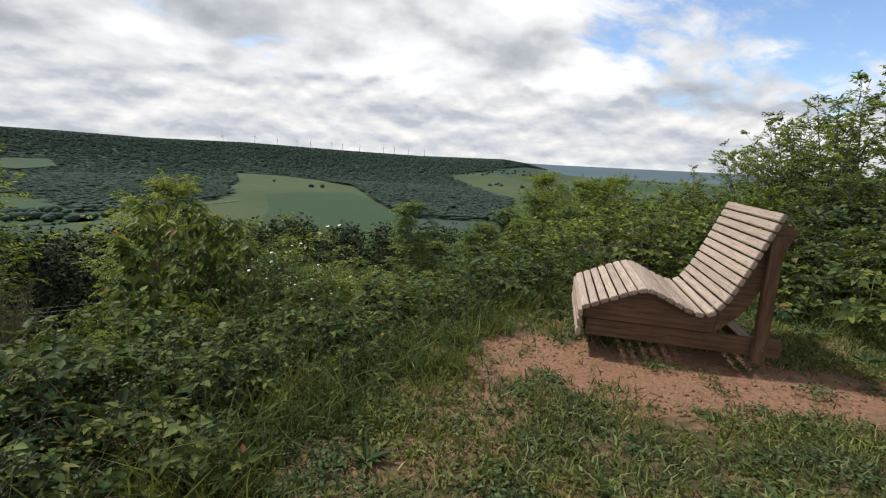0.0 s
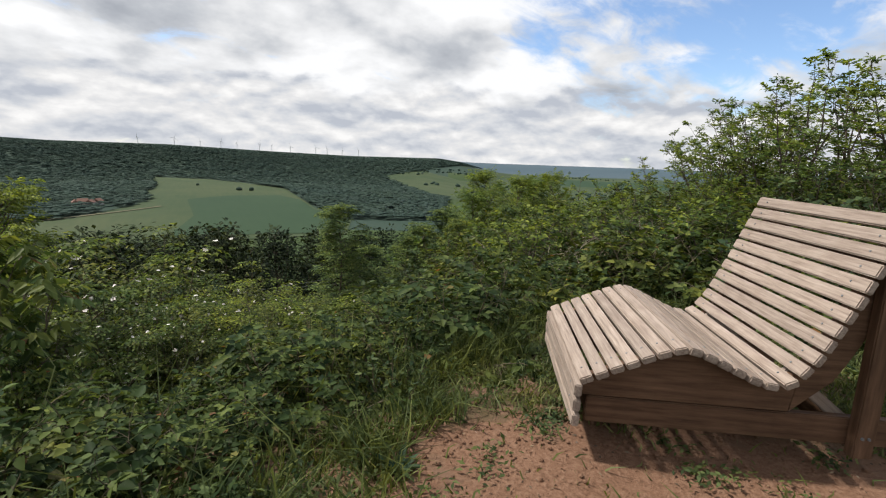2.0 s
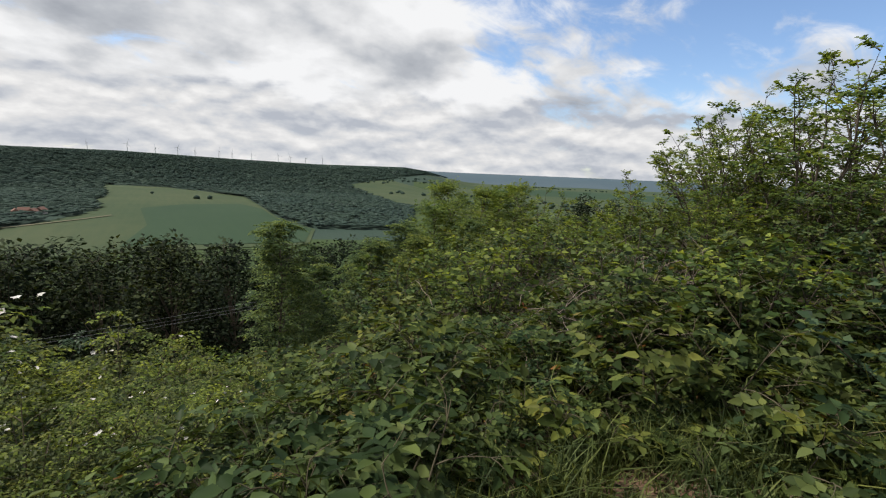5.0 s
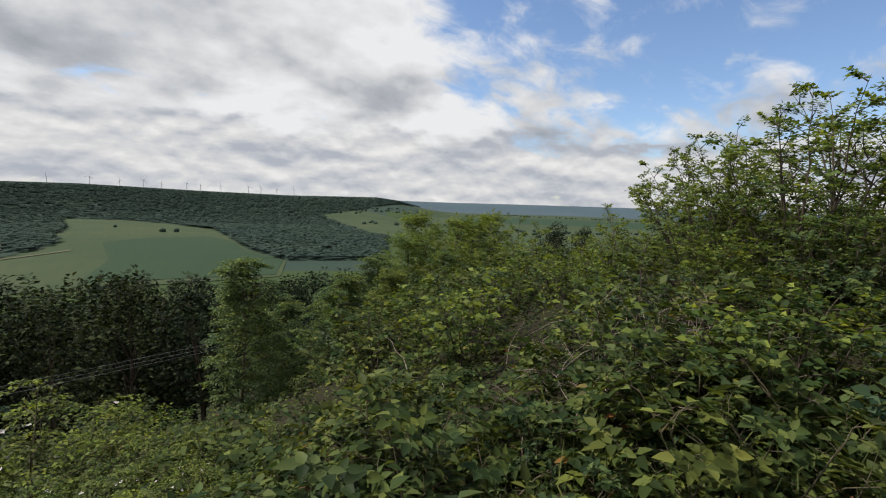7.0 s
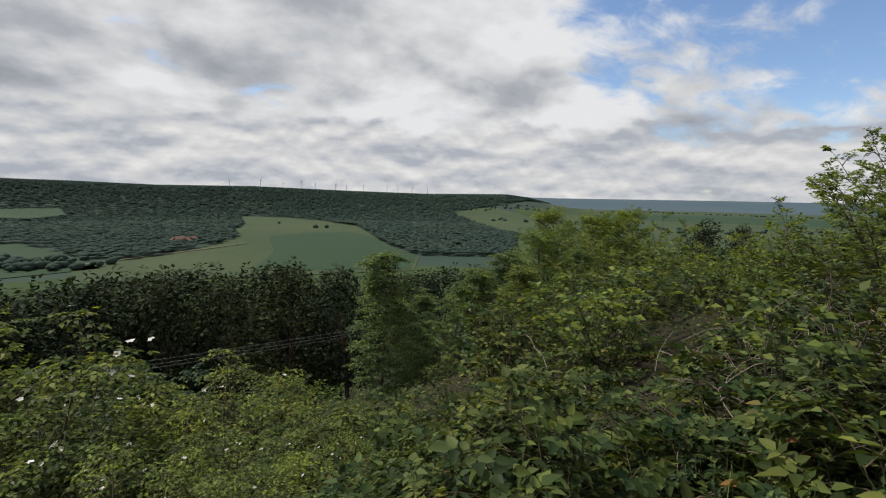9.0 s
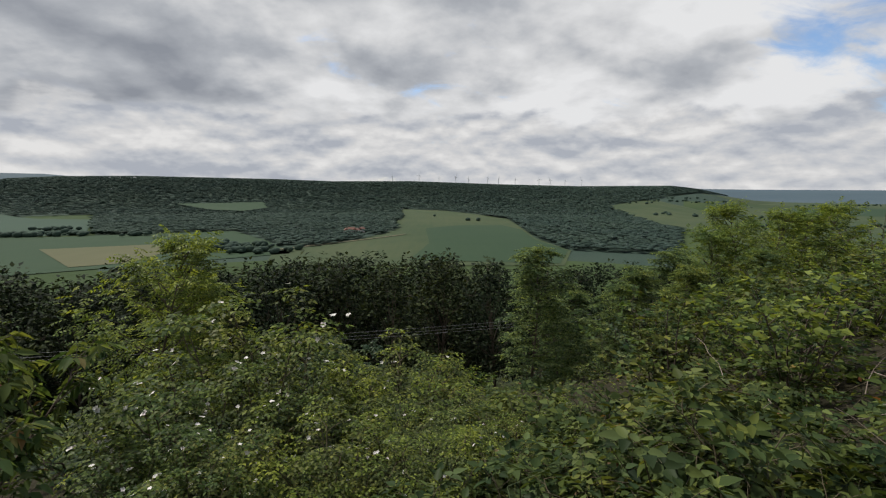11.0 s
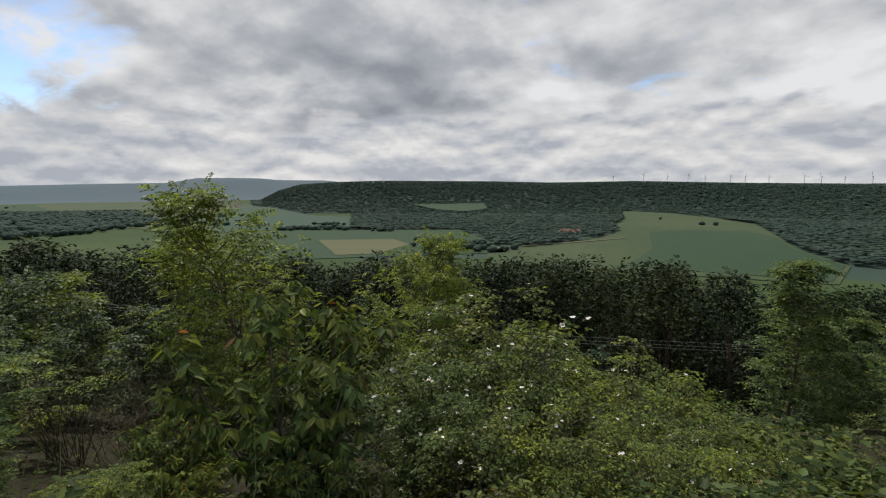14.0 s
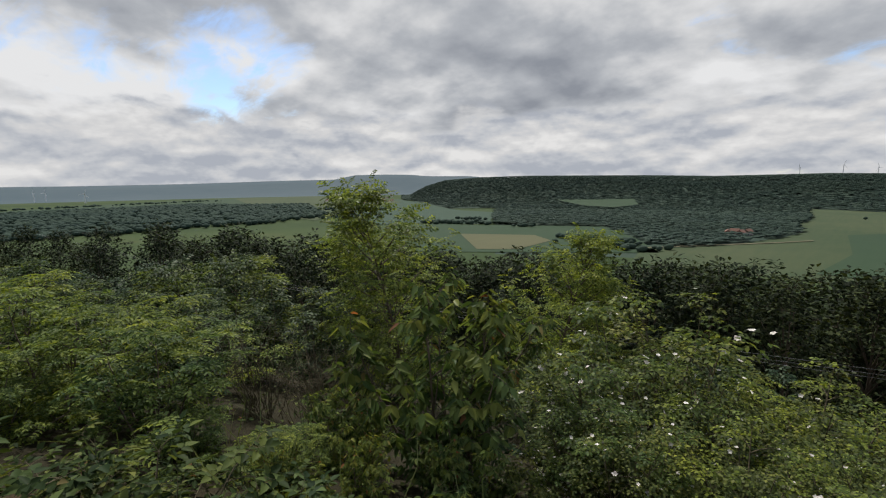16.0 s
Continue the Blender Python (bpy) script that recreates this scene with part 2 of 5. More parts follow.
def ground_mat():
    """Bare red soil round the bench, worn turf before it, litter darkened for shade under the thickets, pasture green
    far off.
    """
    a = Mat("ground", 0.95, 0.1)
    grain = a.noise(38, 6, 0.7)
    mid = a.noise(4.5, 5, 0.62)
    broad = a.noise(0.8, 4, 0.6)
    soil = a.ramp(grain, (0.25, (0.092, 0.048, 0.029)), (0.5, (0.185, 0.104, 0.066)), (0.8, (0.28, 0.172, 0.116)))
    turf = a.ramp(mid, (0.34, (0.026, 0.030, 0.012)), (0.48, (0.060, 0.054, 0.025)), (0.60, (0.165, 0.100, 0.066)))
    # brown litter, darkened so its colour carries the shade between the bushes
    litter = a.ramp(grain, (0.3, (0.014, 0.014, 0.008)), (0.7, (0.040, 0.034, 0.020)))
    # the bare patch: an ellipse along the bench, frayed by noise
    ang = radians(32.4)
    px, py = 1.85, 4.72
    rot = a.n("ShaderNodeVectorRotate")
    rot.rotation_type = "Z_AXIS"
    rot.inputs["Center"].default_value = (px, py, 0)
    rot.inputs["Angle"].default_value = ang
    a.link(a.co, rot.inputs["Vector"])
    sub = a.n("ShaderNodeVectorMath")
    sub.operation = "SUBTRACT"
    a.link(rot.outputs[0], sub.inputs[0])
    sub.inputs[1].default_value = (px, py, 0)
    scl = a.n("ShaderNodeVectorMath")
    scl.operation = "MULTIPLY"
    a.link(sub.outputs[0], scl.inputs[0])
    scl.inputs[1].default_value = (1 / 1.85, 1 / 0.72, 0)
    ln_ = a.n("ShaderNodeVectorMath")
    ln_.operation = "LENGTH"
    a.link(scl.outputs[0], ln_.inputs[0])
    add = a.n("ShaderNodeMath")
    a.link(ln_.outputs["Value"], add.inputs[0])
    m2 = a.n("ShaderNodeMath")
    m2.operation = "MULTIPLY_ADD"
    a.link(mid, m2.inputs[0])
    m2.inputs[1].default_value, m2.inputs[2].default_value = 2.4, -1.2
    a.link(m2.outputs[0], add.inputs[1])
    bare = a.ramp(add.outputs[0], (0.75, (1, 1, 1)), (1.0, (0, 0, 0)))
    near = a.mix(bare, turf, soil)
    far_ = a.ramp(a.noise(0.004, 6, 0.6), (0.3, (0.030, 0.052, 0.020)), (0.6, (0.045, 0.068, 0.025)), (0.8, (0.075, 0.080, 0.035)))
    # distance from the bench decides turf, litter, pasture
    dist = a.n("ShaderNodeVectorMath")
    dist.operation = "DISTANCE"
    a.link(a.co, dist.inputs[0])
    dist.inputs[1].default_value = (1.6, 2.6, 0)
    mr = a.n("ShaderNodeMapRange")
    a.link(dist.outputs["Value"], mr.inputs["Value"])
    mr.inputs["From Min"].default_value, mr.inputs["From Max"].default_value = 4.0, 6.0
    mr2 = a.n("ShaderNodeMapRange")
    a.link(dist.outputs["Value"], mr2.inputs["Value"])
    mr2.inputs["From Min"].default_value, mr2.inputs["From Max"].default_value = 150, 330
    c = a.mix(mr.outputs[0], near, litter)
    c = a.mix(mr2.outputs[0], c, far_)
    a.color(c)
    h = a.mix(0.5, grain, mid)
    a.bump(h, 0.9, 0.04)
    return a.m


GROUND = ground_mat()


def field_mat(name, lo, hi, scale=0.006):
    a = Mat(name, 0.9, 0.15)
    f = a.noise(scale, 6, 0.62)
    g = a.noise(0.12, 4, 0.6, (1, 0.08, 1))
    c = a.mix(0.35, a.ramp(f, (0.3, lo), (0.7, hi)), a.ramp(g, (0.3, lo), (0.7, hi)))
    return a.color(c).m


def wood_far_mat(name, lo, mid, hi):
    a = Mat(name, 0.9, 0.1)
    isl = a.n("ShaderNodeNewGeometry").outputs["Random Per Island"]
    c = a.ramp(isl, (0.0, lo), (0.5, mid), (1.0, hi))
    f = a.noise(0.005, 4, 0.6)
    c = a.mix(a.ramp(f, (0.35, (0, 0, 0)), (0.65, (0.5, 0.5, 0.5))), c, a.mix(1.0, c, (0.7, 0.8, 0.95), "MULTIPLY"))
    g = a.noise(0.6, 4, 0.7)
    return a.color(a.mix(1.0, c, a.ramp(g, (0.3, (0.8, 0.8, 0.8)), (0.7, (1.12, 1.12, 1.12))), "MULTIPLY")).bump(g, 0.2, 0.6).m


# crown greens shifted to blue, with the haze of distance put into them
HAZED_WOODS = wood_far_mat("far_wood", (0.032, 0.052, 0.040), (0.034, 0.055, 0.041), (0.037, 0.059, 0.042))
# aerial haze over the farthest hills is put into this blue-grey
HAZE_BLUE = field_mat("hazed_far_hill", (0.050, 0.080, 0.100), (0.070, 0.098, 0.115), 0.002)

# ---- mesh helpers ----


def raw_mesh(name, verts, faces, mat, smooth=False):
    """A mesh from arrays of places and of equal-sided faces."""
    me = bpy.data.meshes.new(name)
    verts, faces = np.asarray(verts, dtype=np.float32), np.asarray(faces, dtype=np.int32)
    k = faces.shape[1]
    me.vertices.add(len(verts))
    me.vertices.foreach_set("co", verts.ravel())
    me.loops.add(faces.size)
    me.loops.foreach_set("vertex_index", faces.ravel())
    me.polygons.add(len(faces))
    me.polygons.foreach_set("loop_start", np.arange(len(faces), dtype=np.int32) * k)
    me.update(calc_edges=True)
    me.materials.append(mat)
    if smooth:
        me.polygons.foreach_set("use_smooth", np.ones(len(faces), dtype=bool))
    return me


def under(ob, parent, label=""):
    ob.parent = parent
    return tagged(ob, label)


def part(name, bm, material, parent, label="", smooth=False):
    me = bpy.data.meshes.new(name)
    bm.to_mesh(me)
    bm.free()
    me.materials.append(material)
    if smooth:
        for f in me.polygons:
            f.use_smooth = True
    return under(new(name, me), parent, label)


def unit(v):
    return v / np.maximum(np.linalg.norm(v, axis=-1, keepdims=True), 1e-9)


def leaves(P, D, N, L, wid=0.55, fold=0.25, curl=0.12, simple=False):
    """One folded, oval leaf at each place P, along D, facing N, of length L."""
    D = unit(D)
    S = unit(np.cross(D, N))
    N = np.cross(S, D)
    L = np.broadcast_to(np.asarray(L, dtype=float), (len(P),))[:, None]
    W = L * wid * 0.5
    up, dn = N * W * fold, -N * L * curl
    if simple:
        V = np.stack([P, P + D * L * 0.45 + S * W + up, P + D * L + dn, P + D * L * 0.45 - S * W + up], 1)
        F = np.array([[0, 1, 2, 3]])
    else:
        V = np.stack([P, P + D * L * 0.26 + S * W * 0.92 + up, P + D * L * 0.62 + S * W * 0.66 + up + dn * 0.4, P + D * L + dn,
                      P + D * L * 0.62 - S * W * 0.66 + up + dn * 0.4, P + D * L * 0.26 - S * W * 0.92 + up], 1)
        F = np.array([[0, 1, 2, 3], [0, 3, 4, 5]])
    k = V.shape[1]
    faces = (F[None] + (np.arange(len(P)) * k)[:, None, None]).reshape(-1, 4)
    return V.reshape(-1, 3), faces


def pinnate(rng, P, D, N, R, pairs, L):
    """Turns each anchor into a feather leaf: leaflets in pairs along a rachis of length R."""
    D = unit(D)
    S = unit(np.cross(D, N))
    N = np.cross(S, D)
    PP, DD, NN = [], [], []
    for k in range(pairs):
        f = (k + 0.8) / pairs
        sag = -N * R * 0.25 * f * f
        for side in (1, -1):
            PP.append(P + D * R * f + sag)
            DD.append(S * side + D * 0.45 - N * 0.15 + rng.normal(0, 0.12, P.shape))
            NN.append(N + rng.normal(0, 0.15, P.shape))
    PP.append(P + D * R * 1.02 - N * R * 0.25)
    DD.append(D - N * 0.4)
    NN.append(N)
    return np.concatenate(PP), np.concatenate(DD), np.concatenate(NN), L


def tubes(lines, sides=5):
    """Tapered tubes along lines of (places, first radius, last radius)."""
    V, F, base = [], [], 0
    ring = np.arange(sides) * 2 * np.pi / sides
    for pts, r0, r1 in lines:
        pts = np.asarray(pts, dtype=float)
        t = unit(np.gradient(pts, axis=0))
        ref = np.where(np.abs(t[:, 2:3]) > 0.9, np.array([[1.0, 0, 0]]), np.array([[0, 0, 1.0]]))
        a = unit(np.cross(t, ref))
        b = np.cross(t, a)
        r = np.linspace(r0, r1, len(pts))[:, None, None]
        V.append((pts[:, None] + r * (a[:, None] * np.cos(ring)[None, :, None] + b[:, None] * np.sin(ring)[None, :, None])).reshape(-1, 3))
        i = np.arange(len(pts) - 1)[:, None] * sides
        j = np.arange(sides)[None]
        j2 = (j + 1) % sides
        F.append(np.stack([i + j, i + j2, i + sides + j2, i + sides + j], -1).reshape(-1, 4) + base)
        base += len(pts) * sides
    return np.concatenate(V), np.concatenate(F)


def bend(rng, a, d, length, n=6, wander=0.12, rise=0.0):
    """A wandering twig from a along d; rise > 0 turns it up, < 0 lets it droop."""
    pts, p, d = [np.array(a, dtype=float)], np.array(a, dtype=float), unit(np.array(d, dtype=float))
    for _ in range(n - 1):
        d = unit(d + rng.normal(0, wander, 3) + np.array([0, 0, rise]))
        p = p + d * length / (n - 1)
        pts.append(p)
    return np.array(pts)


def flowers(rng, P, N, size, petals=5):
    """White five-petalled flowers at P facing N."""
    N = unit(N)
    a = unit(np.cross(N, rng.normal(0, 1, N.shape)))
    b = np.cross(N, a)
    V, F = [], []
    for k in range(petals):
        th = 2 * np.pi * k / petals
        d = a * math.cos(th) + b * math.sin(th) + N * 0.25
        v, f = leaves(P, d, N, rng.uniform(0.7, 1.1, len(P)) * size * 0.5, 0.95, 0.3, 0.0)
        F.append(f + sum(len(q) for q in V))
        V.append(v)
    return np.concatenate(V), np.concatenate(F)


# ---- the lie of the land ----
EYE = (1.15, 5.6, 1.53)
NORTH = -0.95          # degrees from +y to the bearing that the tables call zero


def lerp_table(v, table):
    xs, ys = zip(*table)
    return np.interp(v, xs, ys)


def smoothstep(a, b, v):
    t = np.clip((v - a) / (b - a), 0, 1)
    return t * t * (3 - 2 * t)


FLOOR = -85.0
RIDGE = [(-180, -2), (-47, -2.0), (-44, -0.4), (-41.6, 0.3), (-38, 0.55), (-32, 0.69), (-19, 0.55), (-12, 0.36), (-2.6, 0.47), (7.6, 0.2), (17, 0.05), (27, 0.2), (29.5, -0.1), (32, -0.7), (35, -2.0), (180, -2)]
FAR_HILL = [(-180, 0.1), (-80, 0.0), (-71, 0.09), (-61, 0.34), (-55, 0.42), (-52.5, 0.92), (-49, 0.95), (-46, 0.9), (-44, 0.7), (-39, 0.65), (-34, 0.2), (-20, 0.05), (25, -0.2), (34, -0.24), (51, -0.1), (70, -0.05), (180, 0.1)]
TREE_LINE = [(-180, -3.0), (-80, -3.5), (-74, -3.4), (-67, -4.05), (-58, -5.4), (-41, -7.4), (-22, -8.05), (-7, -7.8), (4, -8.6), (21, -8.2), (28, -7.6), (35, -6.5), (60, -4.0), (180, -3.0)]


def land(x, y):
    """Height of the ground."""
    x, y = np.asarray(x, dtype=float), np.asarray(y, dtype=float)
    u = (y - 6.25 - 0.36 * x) / 1.06
    near = -0.42 * (np.sqrt(u * u + 0.8) + u) * 0.5
    near = near - 0.16 * (np.sqrt((u - 16) ** 2 + 30) + u - 16) * 0.5
    near = near + 0.10 * np.clip(x - 4.5, 0, 8) * smoothstep(30, 5, np.abs(u))
    near = np.maximum(near, FLOOR)
    rel_x, rel_y = x - EYE[0], y - EYE[1]
    r = np.hypot(rel_x, rel_y)
    az = np.degrees(np.arctan2(rel_x, rel_y)) - NORTH
    crest = EYE[2] + 3000 * np.tan(np.radians(lerp_table(az, RIDGE))) - 12
    hill = FLOOR + (np.maximum(crest, FLOOR) - FLOOR) * smoothstep(1450, 3000, r) * (1 - smoothstep(3000, 4200, r) * 0.6)
    top = EYE[2] + 4550 * np.tan(np.radians(lerp_table(az, FAR_HILL)))
    back = FLOOR + (top - FLOOR) * smoothstep(3500, 4550, r)
    far_z = np.maximum(hill, back)
    k = smoothstep(120, 420, r)
    dirt = 0.03 * np.sin(x * 2.1 + 0.7) * np.sin(y * 1.7) + 0.015 * np.sin(x * 5.3) * np.sin(y * 4.9 + 1)
    up_hill = -0.02 * np.clip(-y, 0, 50)
    return near * (1 - k) + far_z * k + dirt * (1 - k) - 0.015 + up_hill * (1 - k)


def from_eye(az, el, z=None):
    """The place on the land seen under that bearing and elevation from the viewpoint."""
    a, e = radians(az + NORTH), math.tan(radians(el))
    rr = np.geomspace(300, 4600, 1500)
    xs, ys = EYE[0] + rr * math.sin(a), EYE[1] + rr * math.cos(a)
    hit = np.nonzero(EYE[2] + rr * e <= land(xs, ys))[0]
    k = hit[0] if len(hit) else len(rr) - 1
    return xs[k], ys[k]


def build_ground():
    radii = np.concatenate([np.linspace(0.002, 14, 70), np.geomspace(14.4, 4900, 210)])
    az = np.linspace(-np.pi, np.pi, 541)[:-1]
    R, A = np.meshgrid(radii, az, indexing="ij")
    x, y = EYE[0] + R * np.sin(A), EYE[1] + R * np.cos(A)
    V = np.stack([x, y, land(x, y)], -1).reshape(-1, 3)
    na = len(az)
    i, j = np.meshgrid(np.arange(len(radii) - 1), np.arange(na), indexing="ij")
    j2 = (j + 1) % na
    F = np.stack([i * na + j, i * na + j2, (i + 1) * na + j2, (i + 1) * na + j], -1).reshape(-1, 4)
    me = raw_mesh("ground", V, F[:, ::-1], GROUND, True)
    me.materials.append(HAZE_BLUE)
    me.materials.append(HAZED_WOODS)
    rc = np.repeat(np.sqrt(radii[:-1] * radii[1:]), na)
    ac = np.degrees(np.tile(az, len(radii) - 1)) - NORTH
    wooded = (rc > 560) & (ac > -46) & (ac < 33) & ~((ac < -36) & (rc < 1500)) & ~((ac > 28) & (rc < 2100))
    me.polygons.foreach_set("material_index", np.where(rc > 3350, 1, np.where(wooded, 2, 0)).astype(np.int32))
    return tagged(new("ground", me), "hillside sloping into a broad green valley", "ground", kind="structure")


ground = build_ground()


# ---- fields in the valley ----
F_GREEN = field_mat("crop_green", (0.020, 0.044, 0.021), (0.029, 0.054, 0.026))
F_PALE = field_mat("pasture", (0.027, 0.050, 0.022), (0.058, 0.072, 0.032))
F_BLUE = field_mat("young_crop", (0.026, 0.054, 0.036), (0.036, 0.064, 0.042))
F_TAN = field_mat("stubble", (0.075, 0.080, 0.040), (0.095, 0.095, 0.050))
F_TRACK = field_mat("track", (0.10, 0.095, 0.060), (0.13, 0.12, 0.075))


def field(name, corners, mat, label, lift=0.8, cuts=4):
    """A field draped on the land; its corners are bearings and elevations from the viewpoint."""
    bm = bmesh.new()
    vs = [bm.verts.new((*from_eye(a, e), 0)) for a, e in corners]
    bm.faces.new(vs)
    bmesh.ops.triangulate(bm, faces=bm.faces[:])
    bmesh.ops.subdivide_edges(bm, edges=bm.edges[:], cuts=cuts, use_grid_fill=True)
    for v in bm.verts:
        v.co.z = float(land(v.co.x, v.co.y)) + lift
    bmesh.ops.recalc_face_normals(bm, faces=bm.faces[:])
    me = bpy.data.meshes.new(name)
    bm.to_mesh(me)
    bm.free()
    if me.polygons[0].normal.z < 0:
        me.flip_normals()
    me.materials.append(mat)
    return tagged(new(name, me), label, "field", kind="structure")


POLY_MAIN = [(-4.0, -3.05), (-1.5, -3.1), (1.5, -3.2), (5, -3.55), (9.1, -4.1), (11, -5.3), (12.5, -6.4), (16.7, -7.7), (16, -9.5), (-20, -9.5), (-19, -7.9), (-10.5, -7.0), (-6, -6.0), (-4.2, -5.3), (-4.8, -4.6), (-3.7, -4.1)]
POLY_NOTCH = [(-28.5, -2.45), (-19.8, -2.35), (-19.4, -3.0), (-22, -3.35), (-25, -3.2)]
POLY_LEFT = [(-45, -5.0), (-38, -5.3), (-30, -5.35), (-23, -5.4), (-19.6, -6.6), (-17, -8.2), (-46, -8.5)]
POLY_WEST = [(-47.5, -2.0), (-44, -2.6), (-40, -3.5), (-35.7, -3.75), (-36.5, -5.2), (-46, -5.0), (-53, -5.2), (-53, -3.0)]
POLY_MEADOW = [(20.5, -2.3), (23, -1.75), (25.4, -1.5), (34, -1.45), (48.8, -1.3), (62, -1.2), (75, -1.2), (75, -6), (33, -6), (29.5, -4.85), (26, -4.4), (23, -3.3)]
POLY_FAR_WEST = [(-95, -2.6), (-80, -1.9), (-66, -1.6), (-58, -1.55), (-57, -3.0), (-66, -3.4), (-95, -4.5)]
field("pasture_field", POLY_MAIN, F_PALE, "pale green pasture on the valley floor", 0.7)
field("crop_field", [(-1, -5.4), (3, -5.0), (8.5, -4.9), (10.8, -5.4), (12.3, -6.5), (16.3, -7.7), (15.5, -9.3), (-3, -9.3), (-0.5, -7.2)], F_GREEN, "darker green crop beside the pasture", 1.1)
field("hill_clearing", POLY_NOTCH, F_GREEN, "grassy clearing in the wooded slope", 6.0)
field("valley_field", POLY_LEFT, F_GREEN, "long green valley field", 0.7)
field("stubble_field", [(-40, -6.4), (-31, -6.55), (-29, -7.2), (-33, -8.3), (-38, -8.3)], F_TAN, "straw-coloured field in the valley", 1.1)
field("west_field", POLY_WEST, F_BLUE, "blue-green field below the wooded hill", 0.7)
field("meadow", POLY_MEADOW, F_PALE, "broad sunlit meadow beyond the wood", 0.7)
field("meadow_strip", [(34, -1.9), (48, -1.75), (66, -1.7), (66, -2.3), (40, -2.5)], F_GREEN, "green strip across the meadow", 1.1)
field("far_west_field", POLY_FAR_WEST, F_GREEN, "distant green field in the west", 0.7)
field("village_field", [(-66, -1.6), (-57.5, -1.5), (-50, -1.9), (-47, -2.4), (-53, -3.2), (-57.5, -4.4), (-62, -3.6)], F_PALE, "pale pasture round the village", 0.9)
field("cart_track", [(-19, -7.75), (-12, -7.1), (-6, -6.45), (-3.5, -6.1), (-3.4, -6.16), (-6, -6.52), (-12, -7.18), (-19, -7.85)], F_TRACK, "pale gravel track along the pasture", 1.5)


def inside(px, py, poly):
    res = np.zeros(len(px), dtype=bool)
    q = np.array(poly)
    for k in range(len(q)):
        (x1, y1), (x2, y2) = q[k - 1], q[k]
        cross = (y1 > py) != (y2 > py)
        res ^= cross & (px < (x2 - x1) * (py - y1) / (y2 - y1 + 1e-12) + x1)
    return res


def ico():
    bm = bmesh.new()
    bmesh.ops.create_icosphere(bm, subdivisions=1, radius=1)
    v = np.array([q.co[:] for q in bm.verts])
    f = np.array([[q.index for q in t.verts] for t in bm.faces])
    bm.free()
    return v, f


def crowns(rng, x, y, z, rad, name, mat, flat=1.0):
    """Far tree crowns, one uneven dome each, in one mesh."""
    v, f = ico()
    n = len(x)
    sc = np.stack([rad * rng.uniform(0.8, 1.25, n), rad * rng.uniform(0.8, 1.25, n), rad * rng.uniform(0.5, 0.8, n) * flat], -1)
    V = v[None] * sc[:, None] * rng.uniform(0.82, 1.15, (n, len(v), 1))
    V = V + np.stack([x, y, z], -1)[:, None]
    F = f[None] + (np.arange(n) * len(v))[:, None, None]
    return raw_mesh(name, V.reshape(-1, 3), F.reshape(-1, 3), mat, True)


